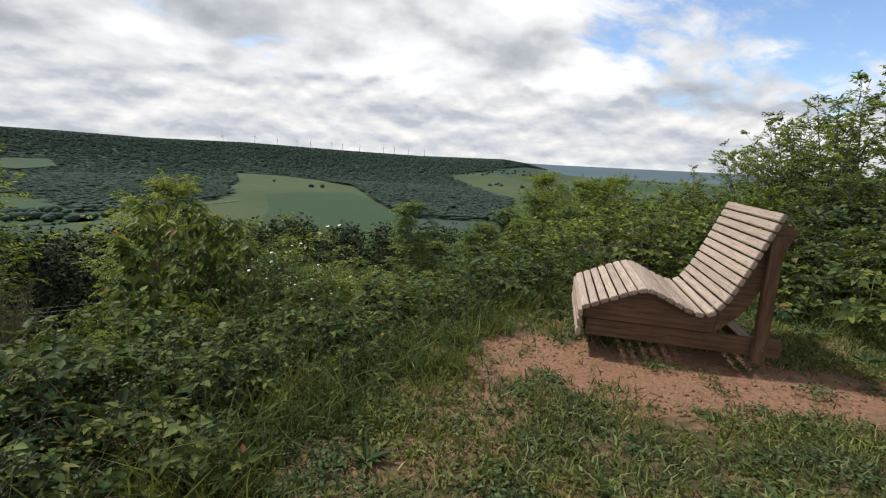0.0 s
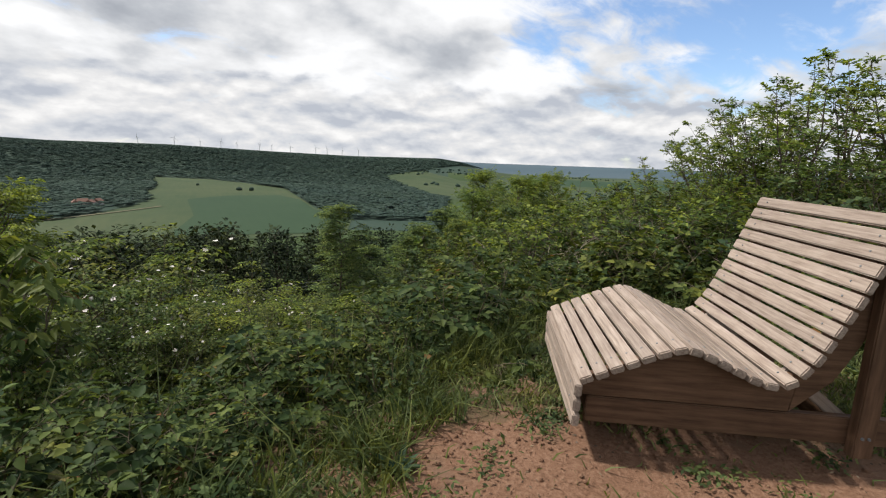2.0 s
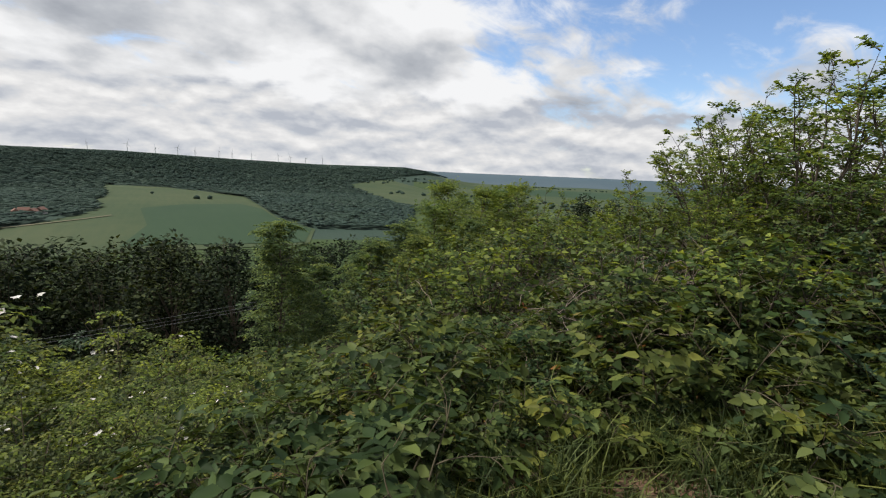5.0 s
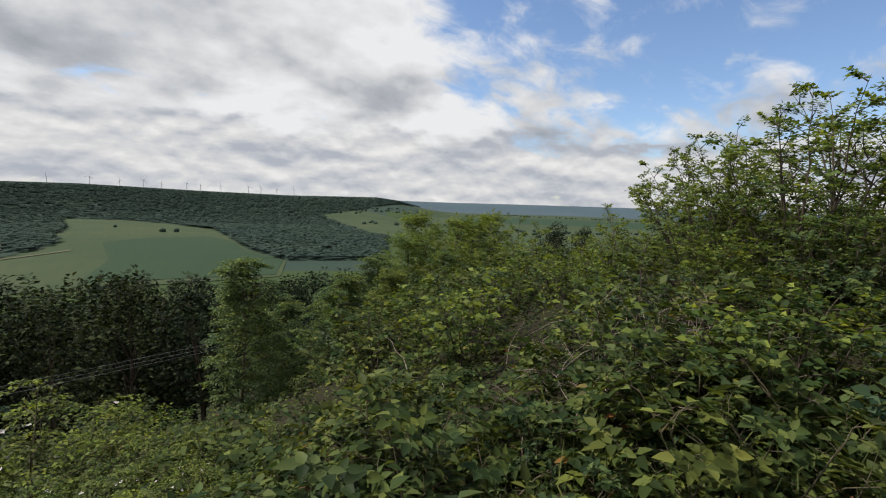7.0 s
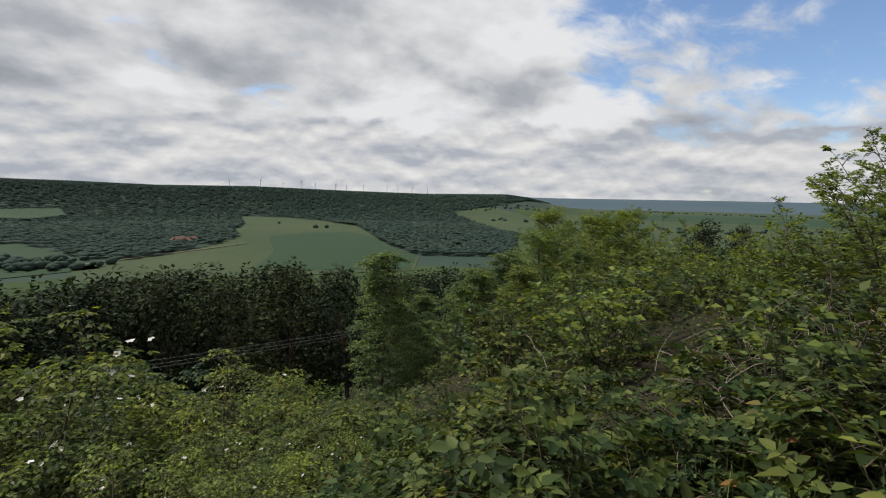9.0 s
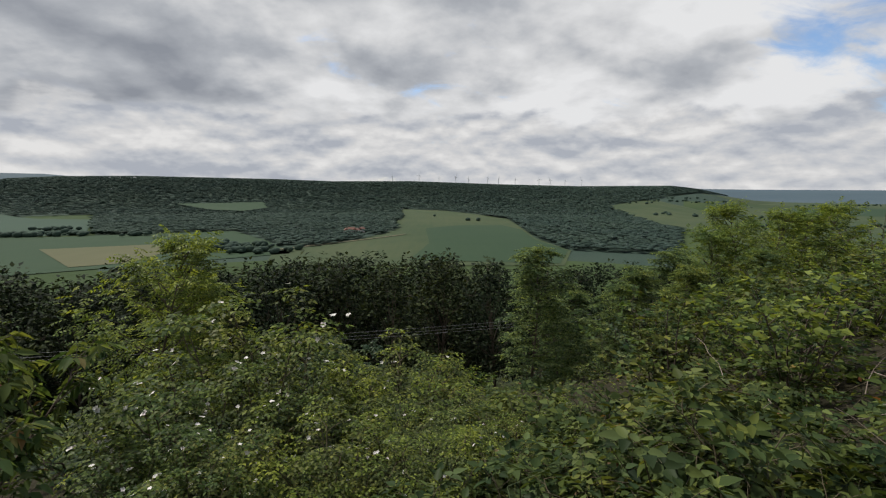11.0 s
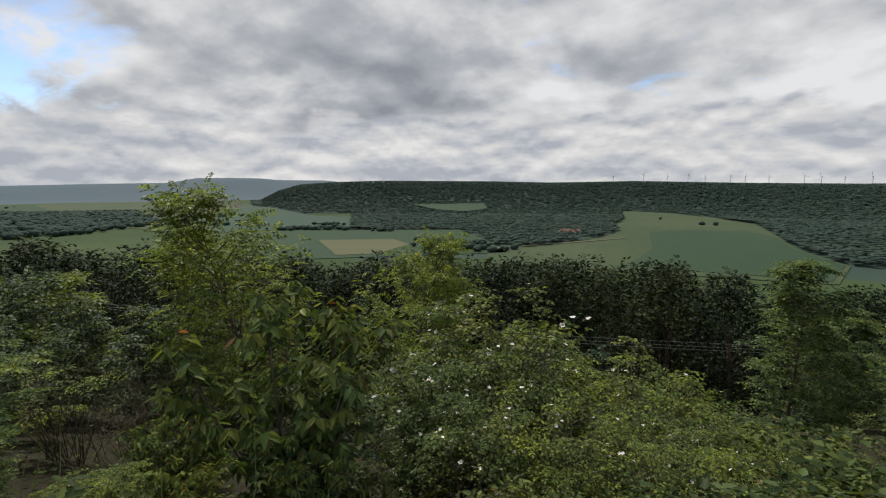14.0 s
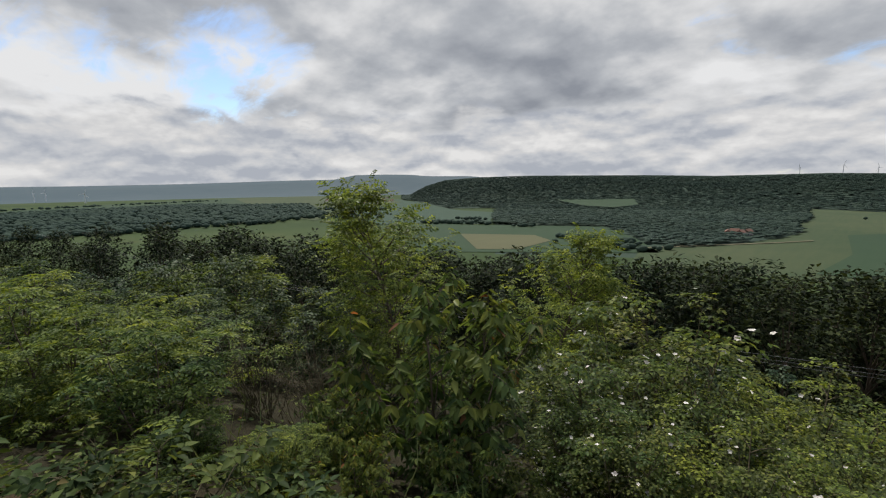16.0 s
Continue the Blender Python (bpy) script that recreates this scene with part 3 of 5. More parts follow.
def build_far_woods():
    rng = np.random.default_rng(5)
    polys = [[from_eye(a, e) for a, e in p] for p in (POLY_MAIN, POLY_NOTCH, POLY_LEFT, POLY_WEST, POLY_MEADOW, POLY_FAR_WEST)]
    az = rng.uniform(-47, 33.5, 96000)
    r = np.sqrt(rng.uniform(650 ** 2, 3080 ** 2, 96000))
    a = np.radians(az + NORTH)
    x, y = EYE[0] + r * np.sin(a), EYE[1] + r * np.cos(a)
    ok = np.ones(len(x), dtype=bool)
    for p in polys:
        ok &= ~inside(x, y, p)
    ok &= ~((az < -36) & (r < 1500)) & ~((az > 28.5) & (r < 2000)) & (land(x, y) > FLOOR - 2)
    near_by = r < 1350
    ok &= near_by | (rng.random(len(x)) < 0.34)
    x, y, r = x[ok], y[ok], r[ok]
    z = land(x, y) + 7
    me = crowns(rng, x, y, z - 1.0, 5.6 + np.maximum(r - 900, 0) / 330, "far_woods", HAZED_WOODS, 0.22)
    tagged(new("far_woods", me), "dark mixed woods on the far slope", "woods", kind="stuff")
    # a wood in the west of the valley
    q = [from_eye(a_, e_) for a_, e_ in ((-92, -2.5), (-70, -2.2), (-58, -2.7), (-56, -3.9), (-62, -4.6), (-92, -5.0))]
    bx = np.array(q)
    wx, wy = rng.uniform(bx[:, 0].min(), bx[:, 0].max(), 9000), rng.uniform(bx[:, 1].min(), bx[:, 1].max(), 9000)
    k = inside(wx, wy, q)
    wx, wy = wx[k][:3500], wy[k][:3500]
    me = crowns(rng, wx, wy, land(wx, wy) + 5, rng.uniform(6, 10, len(wx)), "west_wood", HAZED_WOODS)
    tagged(new("west_wood", me), "dark wood in the west of the valley", "woods", kind="stuff")
    # hedges and copses between the fields
    hx, hy = [], []
    for p, q, n, wide in (((-45, -4.95), (-36, -5.2), 60, 14), ((-33, -5.5), (-31.5, -5.5), 12, 12), ((-19, -8.0), (-27, -6.9), 60, 20), ((-57, -3.1), (-48, -3.3), 70, 26), ((-66, -2.4), (-58, -2.5), 90, 30),
                          ((-95, -2.2), (-68, -1.8), 160, 30), ((22, -2.0), (34, -2.2), 30, 22), ((27, -3.2), (40, -3.0), 40, 60), ((40, -1.6), (70, -1.5), 90, 20), ((-40, -4.6), (-37, -4.7), 20, 9), ((33, -4.2), (60, -3.0), 90, 50),
                          ((-62, -3.5), (-50, -4.2), 90, 50), ((-1, -3.9), (6, -4.4), 3, 12), ((25, -1.62), (45, -1.5), 50, 14)):
        (x1, y1), (x2, y2) = from_eye(*p), from_eye(*q)
        t = rng.random(n)
        hx.append(x1 + (x2 - x1) * t + rng.normal(0, wide, n))
        hy.append(y1 + (y2 - y1) * t + rng.normal(0, wide, n))
    x, y = np.concatenate(hx), np.concatenate(hy)
    me = crowns(rng, x, y, land(x, y) + 4, rng.uniform(3, 8, len(x)), "hedgerows", HAZED_WOODS)
    tagged(new("hedgerows", me), "dark hedges and copses between the fields", "hedge", kind="stuff")


build_far_woods()

# ---- wind turbines, village ----
TURBINE = Mat("turbine_white", 0.5, 0.4)
TURBINE.color(TURBINE.ramp(TURBINE.noise(0.5), (0.3, (0.62, 0.64, 0.66)), (0.7, (0.74, 0.75, 0.77))))
ROOF = Mat("clay_roof", 0.85)
ROOF.color(ROOF.ramp(ROOF.noise(0.8), (0.3, (0.13, 0.07, 0.055)), (0.7, (0.22, 0.12, 0.09))))
PLASTER = Mat("plaster", 0.85)
PLASTER.color(PLASTER.ramp(PLASTER.noise(0.5), (0.3, (0.5, 0.48, 0.44)), (0.7, (0.68, 0.66, 0.62))))


def wind_turbine(height):
    root = new("wind_turbine")
    V, F = tubes([(np.array([[0, 0, 0], [0, 0, height * 0.5], [0, 0, height]]), 2.2, 1.3)], 10)
    under(new("tower", raw_mesh("tower", V, F, TURBINE.m, True)), root)
    bm = bmesh.new()
    bmesh.ops.create_cube(bm, size=1)
    bmesh.ops.scale(bm, vec=(3, 7, 3), verts=bm.verts[:])
    bmesh.ops.bevel(bm, geom=bm.edges[:], offset=0.6, segments=2, affect="EDGES")
    bmesh.ops.translate(bm, vec=(0, 0, height), verts=bm.verts[:])
    part("nacelle", bm, TURBINE.m, root)
    for k in range(3):
        th = radians(20 + 120 * k)
        d = np.array([math.sin(th), 0, math.cos(th)])
        c = np.array([0, -4.2, height])
        V, F = tubes([(np.array([c, c + d * height * 0.12, c + d * height * 0.5]), 1.5, 0.5)], 6)
        under(new("blade", raw_mesh("blade", V, F, TURBINE.m, True)), root)
    tagged(root, "white wind turbine on the far ridge", "wind turbine", "wind turbines on the horizon")
    return root


def place_far(az, r):
    a = radians(az + NORTH)
    x, y = EYE[0] + r * math.sin(a), EYE[1] + r * math.cos(a)
    return x, y, float(land(x, y)) - 2


turbine = wind_turbine(50)
turbine.matrix_basis = pose(*place_far(-1.8, 3030), 0, 0, 10)
for k, (az, r) in enumerate(((2.6, 3030), (6.5, 3080), (7.8, 3200), (9.8, 3250), (12.6, 3150), (13.9, 3230), (17.5, 3200), (-5.0, 3250), (4.2, 3280), (-83.1, 3500), (-82.3, 3600), (-79.4, 3000), (15.6, 3260), (0.6, 3290))):
    copy_thing(turbine, pose(*place_far(az, r), 0, 0, 25 + 37 * k))


def village_house(w, d, h):
    root = new("village_house")
    bm = bmesh.new()
    bmesh.ops.create_cube(bm, size=1)
    bmesh.ops.scale(bm, vec=(w, d, h), verts=bm.verts[:])
    bmesh.ops.translate(bm, vec=(0, 0, h / 2), verts=bm.verts[:])
    part("wall", bm, PLASTER.m, root)
    bm = bmesh.new()
    o = 0.5
    q = [bm.verts.new(c) for c in ((-w / 2 - o, -d / 2 - o, h - 0.2), (w / 2 + o, -d / 2 - o, h - 0.2), (w / 2 + o, d / 2 + o, h - 0.2), (-w / 2 - o, d / 2 + o, h - 0.2), (-w / 2 - o, 0, h + d * 0.45), (w / 2 + o, 0, h + d * 0.45))]
    for f in ((0, 1, 5, 4), (2, 3, 4, 5), (0, 4, 3), (1, 2, 5), (3, 2, 1, 0)):
        bm.faces.new([q[i] for i in f])
    part("roof", bm, ROOF.m, root)
    return tagged(root, "pale village house with a red-brown roof", "house", "houses of the distant village")


rng = np.random.default_rng(3)
house = village_house(12, 9, 6)
_x, _y = from_eye(-53, -2.2)
house.matrix_basis = pose(_x, _y, float(land(_x, _y)), 0, 0, 20)
for k in range(44):
    _x, _y = from_eye(rng.uniform(-57, -48), rng.uniform(-2.7, -1.35))
    copy_thing(house, pose(_x, _y, float(land(_x, _y)), 0, 0, rng.uniform(0, 180)))
for k in range(4):
    _x, _y = from_eye(-10.6 + k * 0.6, -5.95 + 0.12 * (k % 2))
    copy_thing(house, pose(_x, _y, float(land(_x, _y)), 0, 0, rng.uniform(0, 180)))

# ---- plants ----


def shrub_parts(rng, height, width, stems, twigs, per_twig, size, style="plain", rise=0.05, bare=0.25, twig_len=0.4, simple=False, wid=0.55, out=1.0):
    """Stems with side twigs and the leaves on them: (tube arrays, leaf arrays, tips)."""
    lines, P, D, N, tips = [], [], [], [], []
    for _ in range(stems):
        th = rng.uniform(0, 2 * np.pi)
        lean = rng.uniform(0.05, 1.0) ** 0.7 * out
        d = np.array([math.cos(th) * lean * width / height, math.sin(th) * lean * width / height, 1.0])
        ln_ = np.linalg.norm(d) * height * rng.uniform(0.6, 1.0)
        ln_ = min(ln_, height * 1.5)
        base = np.array([math.cos(th), math.sin(th), 0]) * rng.uniform(0, 0.18) * width
        st = bend(rng, base - np.array([0, 0, 0.25]), d, ln_, 7, 0.10, rise)
        lines.append((st, 0.006 + 0.006 * height, 0.003))
        for _ in range(twigs):
            f = rng.uniform(bare, 1.0)
            k = min(int(f * 6), 5)
            a = st[k] + (st[k + 1] - st[k]) * (f * 6 - k)
            dd = unit(rng.normal(0, 1, 3) + np.array([0, 0, 0.5]) + 0.6 * unit(st[k + 1] - st[k]))
            tl = height * twig_len * rng.uniform(0.4, 1.0) * (1.15 - 0.5 * f)
            tw = bend(rng, a, dd, tl, 5, 0.18, rise * 1.5)
            lines.append((tw, 0.0035 + 0.001 * height, 0.0015))
            g = rng.uniform(0.1, 1.0, per_twig) * 4
            gi = np.minimum(g.astype(int), 3)
            pts = tw[gi] + (tw[gi + 1] - tw[gi]) * (g - gi)[:, None]
            ax = unit(tw[gi + 1] - tw[gi])
            P.append(pts)
            D.append(ax * 0.6 + rng.normal(0, 0.75, pts.shape))
            nn = rng.normal(0, 0.45, pts.shape)
            nn[:, 2] += 1.0
            N.append(nn)
            tips.append(tw[-1])
    P, D, N = np.concatenate(P), np.concatenate(D), np.concatenate(N)
    if style == "droop":
        D[:, 2] -= 1.2
    if style == "flat":
        D[:, 2] *= 0.35
    L = size * rng.uniform(0.6, 1.15, len(P))
    if style == "feather":
        D[:, 2] = D[:, 2] * 0.5 + 0.1
        P, D, N, L = pinnate(rng, P, D, N, size * 2.6, 5, size * 0.8)
    keep = P[:, 2] > 0.02
    P, D, N = P[keep], D[keep], N[keep]
    L = L[keep] if isinstance(L, np.ndarray) else L
    return tubes(lines, 4), leaves(P, D, N, L, wid, simple=simple), np.array(tips)


def plant(name, label, category, rng, leaf, stem=TWIG, bloom=0, bloom_size=0.045, group="", wood="branchwork", **kw):
    root = new(name)
    (tv, tf), (lv, lf), tips = shrub_parts(rng, **kw)
    under(new(wood, raw_mesh(wood, tv, tf, stem, True)), root)
    under(new("foliage", raw_mesh("foliage", lv, lf, leaf)), root)
    if bloom:
        sel = tips[rng.permutation(len(tips))[:bloom]]
        nn = rng.normal(0, 0.5, sel.shape) + np.array([0, -0.5, 0.9])
        fv, ff = flowers(rng, sel + np.array([0, 0, 0.02]), nn, bloom_size)
        under(new("blossom", raw_mesh("blossom", fv, ff, PETAL)), root, "white five-petalled blossom")
    return tagged(root, label, category, group)


def profile(kind, u):
    """Reach of the branches at the share u of the way up the crown."""
    if kind == "cone":
        return max(0.10, (1 - u) ** 0.75 * min(1.0, 0.45 + 2.2 * u))
    if kind == "column":
        return max(0.14, (1 - u ** 2.5) ** 0.6 * min(1.0, 0.6 + 1.2 * u))
    return max(0.16, (1 - u ** 2.2) ** 0.5 * min(1.0, 0.55 + 1.5 * u))


def along_line(line, f):
    k = min(int(f * (len(line) - 1)), len(line) - 2)
    return line[k] + (line[k + 1] - line[k]) * (f * (len(line) - 1) - k), unit(line[k + 1] - line[k])


def grow(rng, height, width, stems, branches, twigs, per, size, base=0.12, form="dome", arch=-0.03, lift=0.45, twig=0.42, habit="plain", wid=0.55, simple=False, pairs=4, bark_r=0.010):
    """Stems, branches and twigs, with the leaves set alternately along the twigs.

    Gives (tube arrays, old leaf arrays, young leaf arrays, twig tips)."""
    lines, rows, tips = [], ([], []), []
    for s_ in range(stems):
        th = s_ * 2.4 + rng.normal(0, 0.3)
        lean = math.sqrt((s_ + 0.3) / stems) if stems > 1 else 0.0
        out = np.array([math.cos(th), math.sin(th), 0.0])
        tall = height * (1 - 0.38 * lean * lean) * rng.uniform(0.78, 1.06) if stems > 1 else height
        reach = lean * width * rng.uniform(0.7, 1.0)
        st = bend(rng, out * 0.12 * width * lean - np.array([0, 0, 0.25]), out * reach * 1.1 + np.array([0, 0, tall]), math.hypot(tall, reach) + 0.25, 9, 0.05 if stems == 1 else 0.09, 0.06 if stems == 1 else arch)
        lines.append((st, bark_r * height + 0.004, 0.003))
        for b in range(branches):
            f = base + (1 - base) * (b + rng.random()) / branches
            u = (f - base) / (1 - base)
            p, ax = along_line(st, min(f, 0.995))
            t2 = b * 2.4 + s_ + rng.normal(0, 0.4)
            o2 = np.array([math.cos(t2), math.sin(t2), 0.0])
            ln_ = (width if stems == 1 else 0.5 * min(width, height)) * profile(form if stems == 1 else "column", u) * rng.uniform(0.6, 1.12)
            br = bend(rng, p, o2 + out * 0.5 * lean + ax * 0.35 + np.array([0, 0, lift * (0.5 + u)]), ln_, 6, 0.11, arch)
            lines.append((br, 0.35 * bark_r * height + 0.002, 0.002))
            for w in range(twigs + 1):
                if w == twigs:
                    q, a2, g = br[-2], unit(br[-1] - br[-2]), 1.0
                    d = a2
                else:
                    g = 0.2 + 0.8 * (w + rng.random()) / twigs
                    q, a2 = along_line(br, min(g, 0.99))
                    side = unit(np.cross(a2, np.array([0, 0, 1.0]))) * (1 if w % 2 else -1)
                    d = a2 * 0.7 + side * 0.85 + rng.normal(0, 0.28, 3) + np.array([0, 0, 0.12])
                tl = max(ln_ * twig * rng.uniform(0.55, 1.1) * (1.2 - 0.6 * g), size * 1.6)
                tw = bend(rng, q, d, tl, 4, 0.12, arch)
                if not simple:
                    lines.append((tw, 0.0016 + 0.0012 * height, 0.0012))
                tips.append(tw[-1])
                new_growth = int(u > 0.45 and g > 0.55 and rng.random() < 0.6)
                for m in range(per):
                    h = 0.15 + 0.84 * (m + 0.5) / per
                    pt, a3 = along_line(tw, h)
                    sd = unit(np.cross(a3, np.array([0, 0, 1.0]))) * (1 if m % 2 else -1)
                    last = m == per - 1
                    if habit == "rosette":
                        pt, _ = along_line(tw, 0.70 + 0.28 * m / per)
                        fan = m * 2.4 + s_ + b
                        rows[new_growth].append((pt, a3 * 0.35 + np.array([math.cos(fan), math.sin(fan), 0.25 - 0.3 * (m % 2)]), a3 * 0.3, h))
                        continue
                    rows[new_growth].append((pt, a3 * (1.0 if last else 0.5) + sd * (0.1 if last else 0.85), (o2 + out * lean) * 0.55, h))
    packs = []
    for rr in rows:
        if not rr:
            packs.append(None)
            continue
        P, D, O = (np.array([r[k] for r in rr]) for k in range(3))
        D = D + rng.normal(0, 0.22, P.shape)
        D[:, 2] = D[:, 2] * 0.6 - 0.10
        N = O + rng.normal(0, 0.26, P.shape)
        N[:, 2] += 1.0
        L = size * rng.uniform(0.65, 1.15, len(P))
        if habit == "droop":
            D[:, 2] -= 0.65
        if habit in ("feather", "rosette"):
            P, D, N, L = pinnate(rng, P, D, N, size * 2.3, pairs, size * 0.78)
        if habit == "three":
            D = unit(D)
            S = unit(np.cross(D, N))
            stalk = P + D * size * 0.35
            P, L = np.concatenate([stalk + D * size * 0.25, stalk, stalk]), np.concatenate([L * 1.1, L * 0.9, L * 0.9])
            D, N = np.concatenate([D, D * 0.35 + S, D * 0.35 - S]), np.concatenate([N, N + S * 0.25, N - S * 0.25])
        keep = P[:, 2] > -0.1
        packs.append(leaves(P[keep], D[keep], N[keep], L[keep] if isinstance(L, np.ndarray) else L, wid, simple=simple))
    return (tubes(lines, 3), None) if stems > 1 else (tubes(lines[:1], 8), tubes(lines[1:], 3)), packs[0], packs[1], np.array(tips)


def grown(name, label, category, rng, leaf, young=None, wood=TWIG, group="", bloom=0, bloom_size=0.05, parts=("branchwork", "foliage"), **kw):
    """A grown plant as one thing: wood, leaves, fresh shoots and, where it flowers, blossom."""
    root = new(name)
    (stem_, limbs), old, fresh_, tips = grow(rng, **kw)
    under(new(parts[0], raw_mesh(parts[0], *stem_, wood, True)), root)
    if limbs is not None:
        tagged(under(new("branchwork", raw_mesh("branchwork", *limbs, wood, True)), root), kind="stuff")
    under(new(parts[1], raw_mesh(parts[1], *old, leaf)), root)
    if fresh_ is not None:
        under(new("upper_foliage", raw_mesh("upper_foliage", *fresh_, young or leaf)), root, "lighter fresh leaves at the shoot tips")
    if bloom:
        high = tips[np.argsort(-tips[:, 2] + rng.normal(0, 0.25 * kw["height"], len(tips)))][:bloom * 2]
        heart = high[rng.integers(0, len(high), max(4, bloom // 5))]
        sel = heart[rng.integers(0, len(heart), bloom)] + rng.normal(0, 0.10, (bloom, 3))
        sel[::3] = high[rng.integers(0, len(high), len(sel[::3]))]
        nn = rng.normal(0, 0.45, sel.shape) + np.array([0, -0.3, 0.9])
        under(new("blossom", raw_mesh("blossom", *flowers(rng, sel + np.array([0, 0, 0.03]), nn, bloom_size), PETAL)), root, "white five-petalled blossom")
    return tagged(root, label, category, group)


def tree(name, label, category, rng, leaf, height, crown, base, lobes, count, size, style="plain", bark=BARK, simple=True, group="", lobe_r=(0.22, 0.4), wid=0.55, droop=0.0, pairs=5, sprigs=0):
    """A tapered trunk, limbs to each lobe of the crown, and leaves in the uneven lobes."""
    root = new(name)
    trunk = bend(rng, (0, 0, -0.4), (0, 0, 1), height * 0.92 + 0.4, 9, 0.05, 0.1)
    lines = [(trunk, 0.012 * height + 0.02, 0.012)]
    C, Rr = [], []
    for k in range(lobes):
        f = base + (1 - base) * ((k + 0.5) / lobes)
        th = k * 2.4 + rng.normal(0, 0.35)
        env = crown * math.sin(math.pi * min(0.97, 0.18 + 0.8 * (f - base) / (1 - base))) ** 0.8
        i = min(int(f * 8), 8)
        c = trunk[i] + np.array([math.cos(th) * env * rng.uniform(0.45, 0.95), math.sin(th) * env * rng.uniform(0.45, 0.95), 0])
        c[2] = f * height * 0.96
        C.append(c)
        Rr.append(crown * rng.uniform(*lobe_r))
        j = max(1, min(int(f * 8 * 0.75), 7))
        mid = (trunk[j] + c) / 2 + rng.normal(0, 0.05 * crown, 3)
        lines.append((np.array([trunk[j], mid, c]), 0.004 * height + 0.008, 0.006))
        for _ in range(4):
            lines.append((bend(rng, c, rng.normal(0, 1, 3) + np.array([0, 0, 0.5]), Rr[-1] * 1.0, 4, 0.2, 0.05), 0.006 + 0.0008 * height, 0.003))
    C, Rr = np.array(C), np.array(Rr)
    which = rng.choice(lobes, count, p=Rr ** 2 / (Rr ** 2).sum())
    dirs = unit(rng.normal(0, 1, (count, 3)) * np.array([1, 1, 0.85]) + np.array([0, 0, 0.15]))
    lump = 1 + 0.28 * np.sin(dirs[:, 0] * 5 + which * 1.7) * np.sin(dirs[:, 1] * 6 + which) + 0.18 * np.sin(dirs[:, 2] * 9 + which * 2.3)
    rad = Rr[which] * rng.uniform(0.25, 1.0, count) ** 0.45 * lump
    P = C[which] + dirs * rad[:, None] * np.array([1, 1, 0.8])
    D = dirs * 0.7 + rng.normal(0, 0.6, P.shape)
    D[:, 2] = D[:, 2] * 0.5 - droop
    N = rng.normal(0, 0.40, P.shape) + dirs * 0.3
    N[:, 2] += 0.9
    for _ in range(sprigs):
        w = int(rng.integers(lobes // 2, lobes))
        d = unit(rng.normal(0, 0.6, 3) + np.array([0, 0, 0.9]))
        tw = bend(rng, C[w] + d * Rr[w] * 0.6, d, height * rng.uniform(0.14, 0.3), 7, 0.14, -0.14)
        lines.append((tw, 0.009, 0.002))
        g = np.repeat(np.linspace(0.5, 5.95, 11), 3)
        gi = g.astype(int)
        pts = tw[gi] + (tw[gi + 1] - tw[gi]) * (g - gi)[:, None]
        P = np.concatenate([P, pts])
        D = np.concatenate([D, rng.normal(0, 0.7, pts.shape) * np.array([1, 1, 0.4])])
        N = np.concatenate([N, rng.normal(0, 0.3, pts.shape) + np.array([0, 0, 1.0])])
    L = size * rng.uniform(0.6, 1.2, len(P))
    if style == "feather":
        D[:, 2] *= 0.6
        P, D, N, L = pinnate(rng, P, D, N, size * 2.4, pairs, size * 0.75)
    tv, tf = tubes(lines, 6)
    lv, lf = leaves(P, D, N, L, wid, simple=simple)
    under(new("trunk", raw_mesh("trunk", tv, tf, bark, True)), root)
    under(new("crown", raw_mesh("crown", lv, lf, leaf)), root)
    return tagged(root, label, category, group)


def put(ob, x, y, turn=0.0, scale=1.0, sink=0.0):
    ob.location = (x, y, float(land(x, y)) - sink)
    ob.rotation_euler = (0, 0, radians(turn))
    ob.scale = (scale, scale, scale)
    return ob


def stand(ob, x, y, top, tall, turn=0.0, first=False, sink=0.05):
    """Set a plant so that its crown ends at the height top."""
    sc = (top - float(land(x, y)) + sink) / tall
    return (put if first else again)(ob, x, y, turn, sc, sink)


def again(ob, x, y, turn=0.0, scale=1.0, sink=0.0):
    c = copy_thing(ob, pose(0, 0, 0))
    return put(c, x, y, turn, scale, sink)


# the wood below the slope, its shaded front put into the leaf colour
rng = np.random.default_rng(11)
oaks = [tree("forest_tree", "tall dark green broadleaf tree in the wood", "tree", rng, LEAF_SHADED_WOOD, 20, 5.0, 0.24, 26, 2900, 0.60, group="trees of the wood below") for _ in range(3)]
spots = []
for r0, step in ((60, 7.0), (70, 7.5), (82, 9.0), (97, 11.0)):
    az0 = -112
    while az0 < 62:
        spots.append((az0 + rng.uniform(-1.2, 1.2), r0 + rng.uniform(-4, 4)))
        az0 += math.degrees(step / r0)
spare = list(oaks)
for k, (az0, r0) in enumerate(spots):
    a = radians(az0 + NORTH)
    x, y = EYE[0] + r0 * math.sin(a), EYE[1] + r0 * math.cos(a)
    top = EYE[2] + r0 * math.tan(radians(lerp_table(az0, TREE_LINE))) - rng.uniform(0, 3.0)
    g = float(land(x, y))
    sc = max(0.5, min(2.0, (top - g) / 20.4))
    if top - g < 6:
        continue
    if spare:
        put(spare.pop(), x, y, rng.uniform(0, 360), sc)
    else:
        again(oaks[k % 3], x, y, rng.uniform(0, 360), sc)

# ---- power line across the slope ----
WIRE = Mat("wire", 0.5, 0.5)
WIRE.color(WIRE.ramp(WIRE.noise(3), (0.3, (0.10, 0.105, 0.11)), (0.7, (0.16, 0.165, 0.17))))


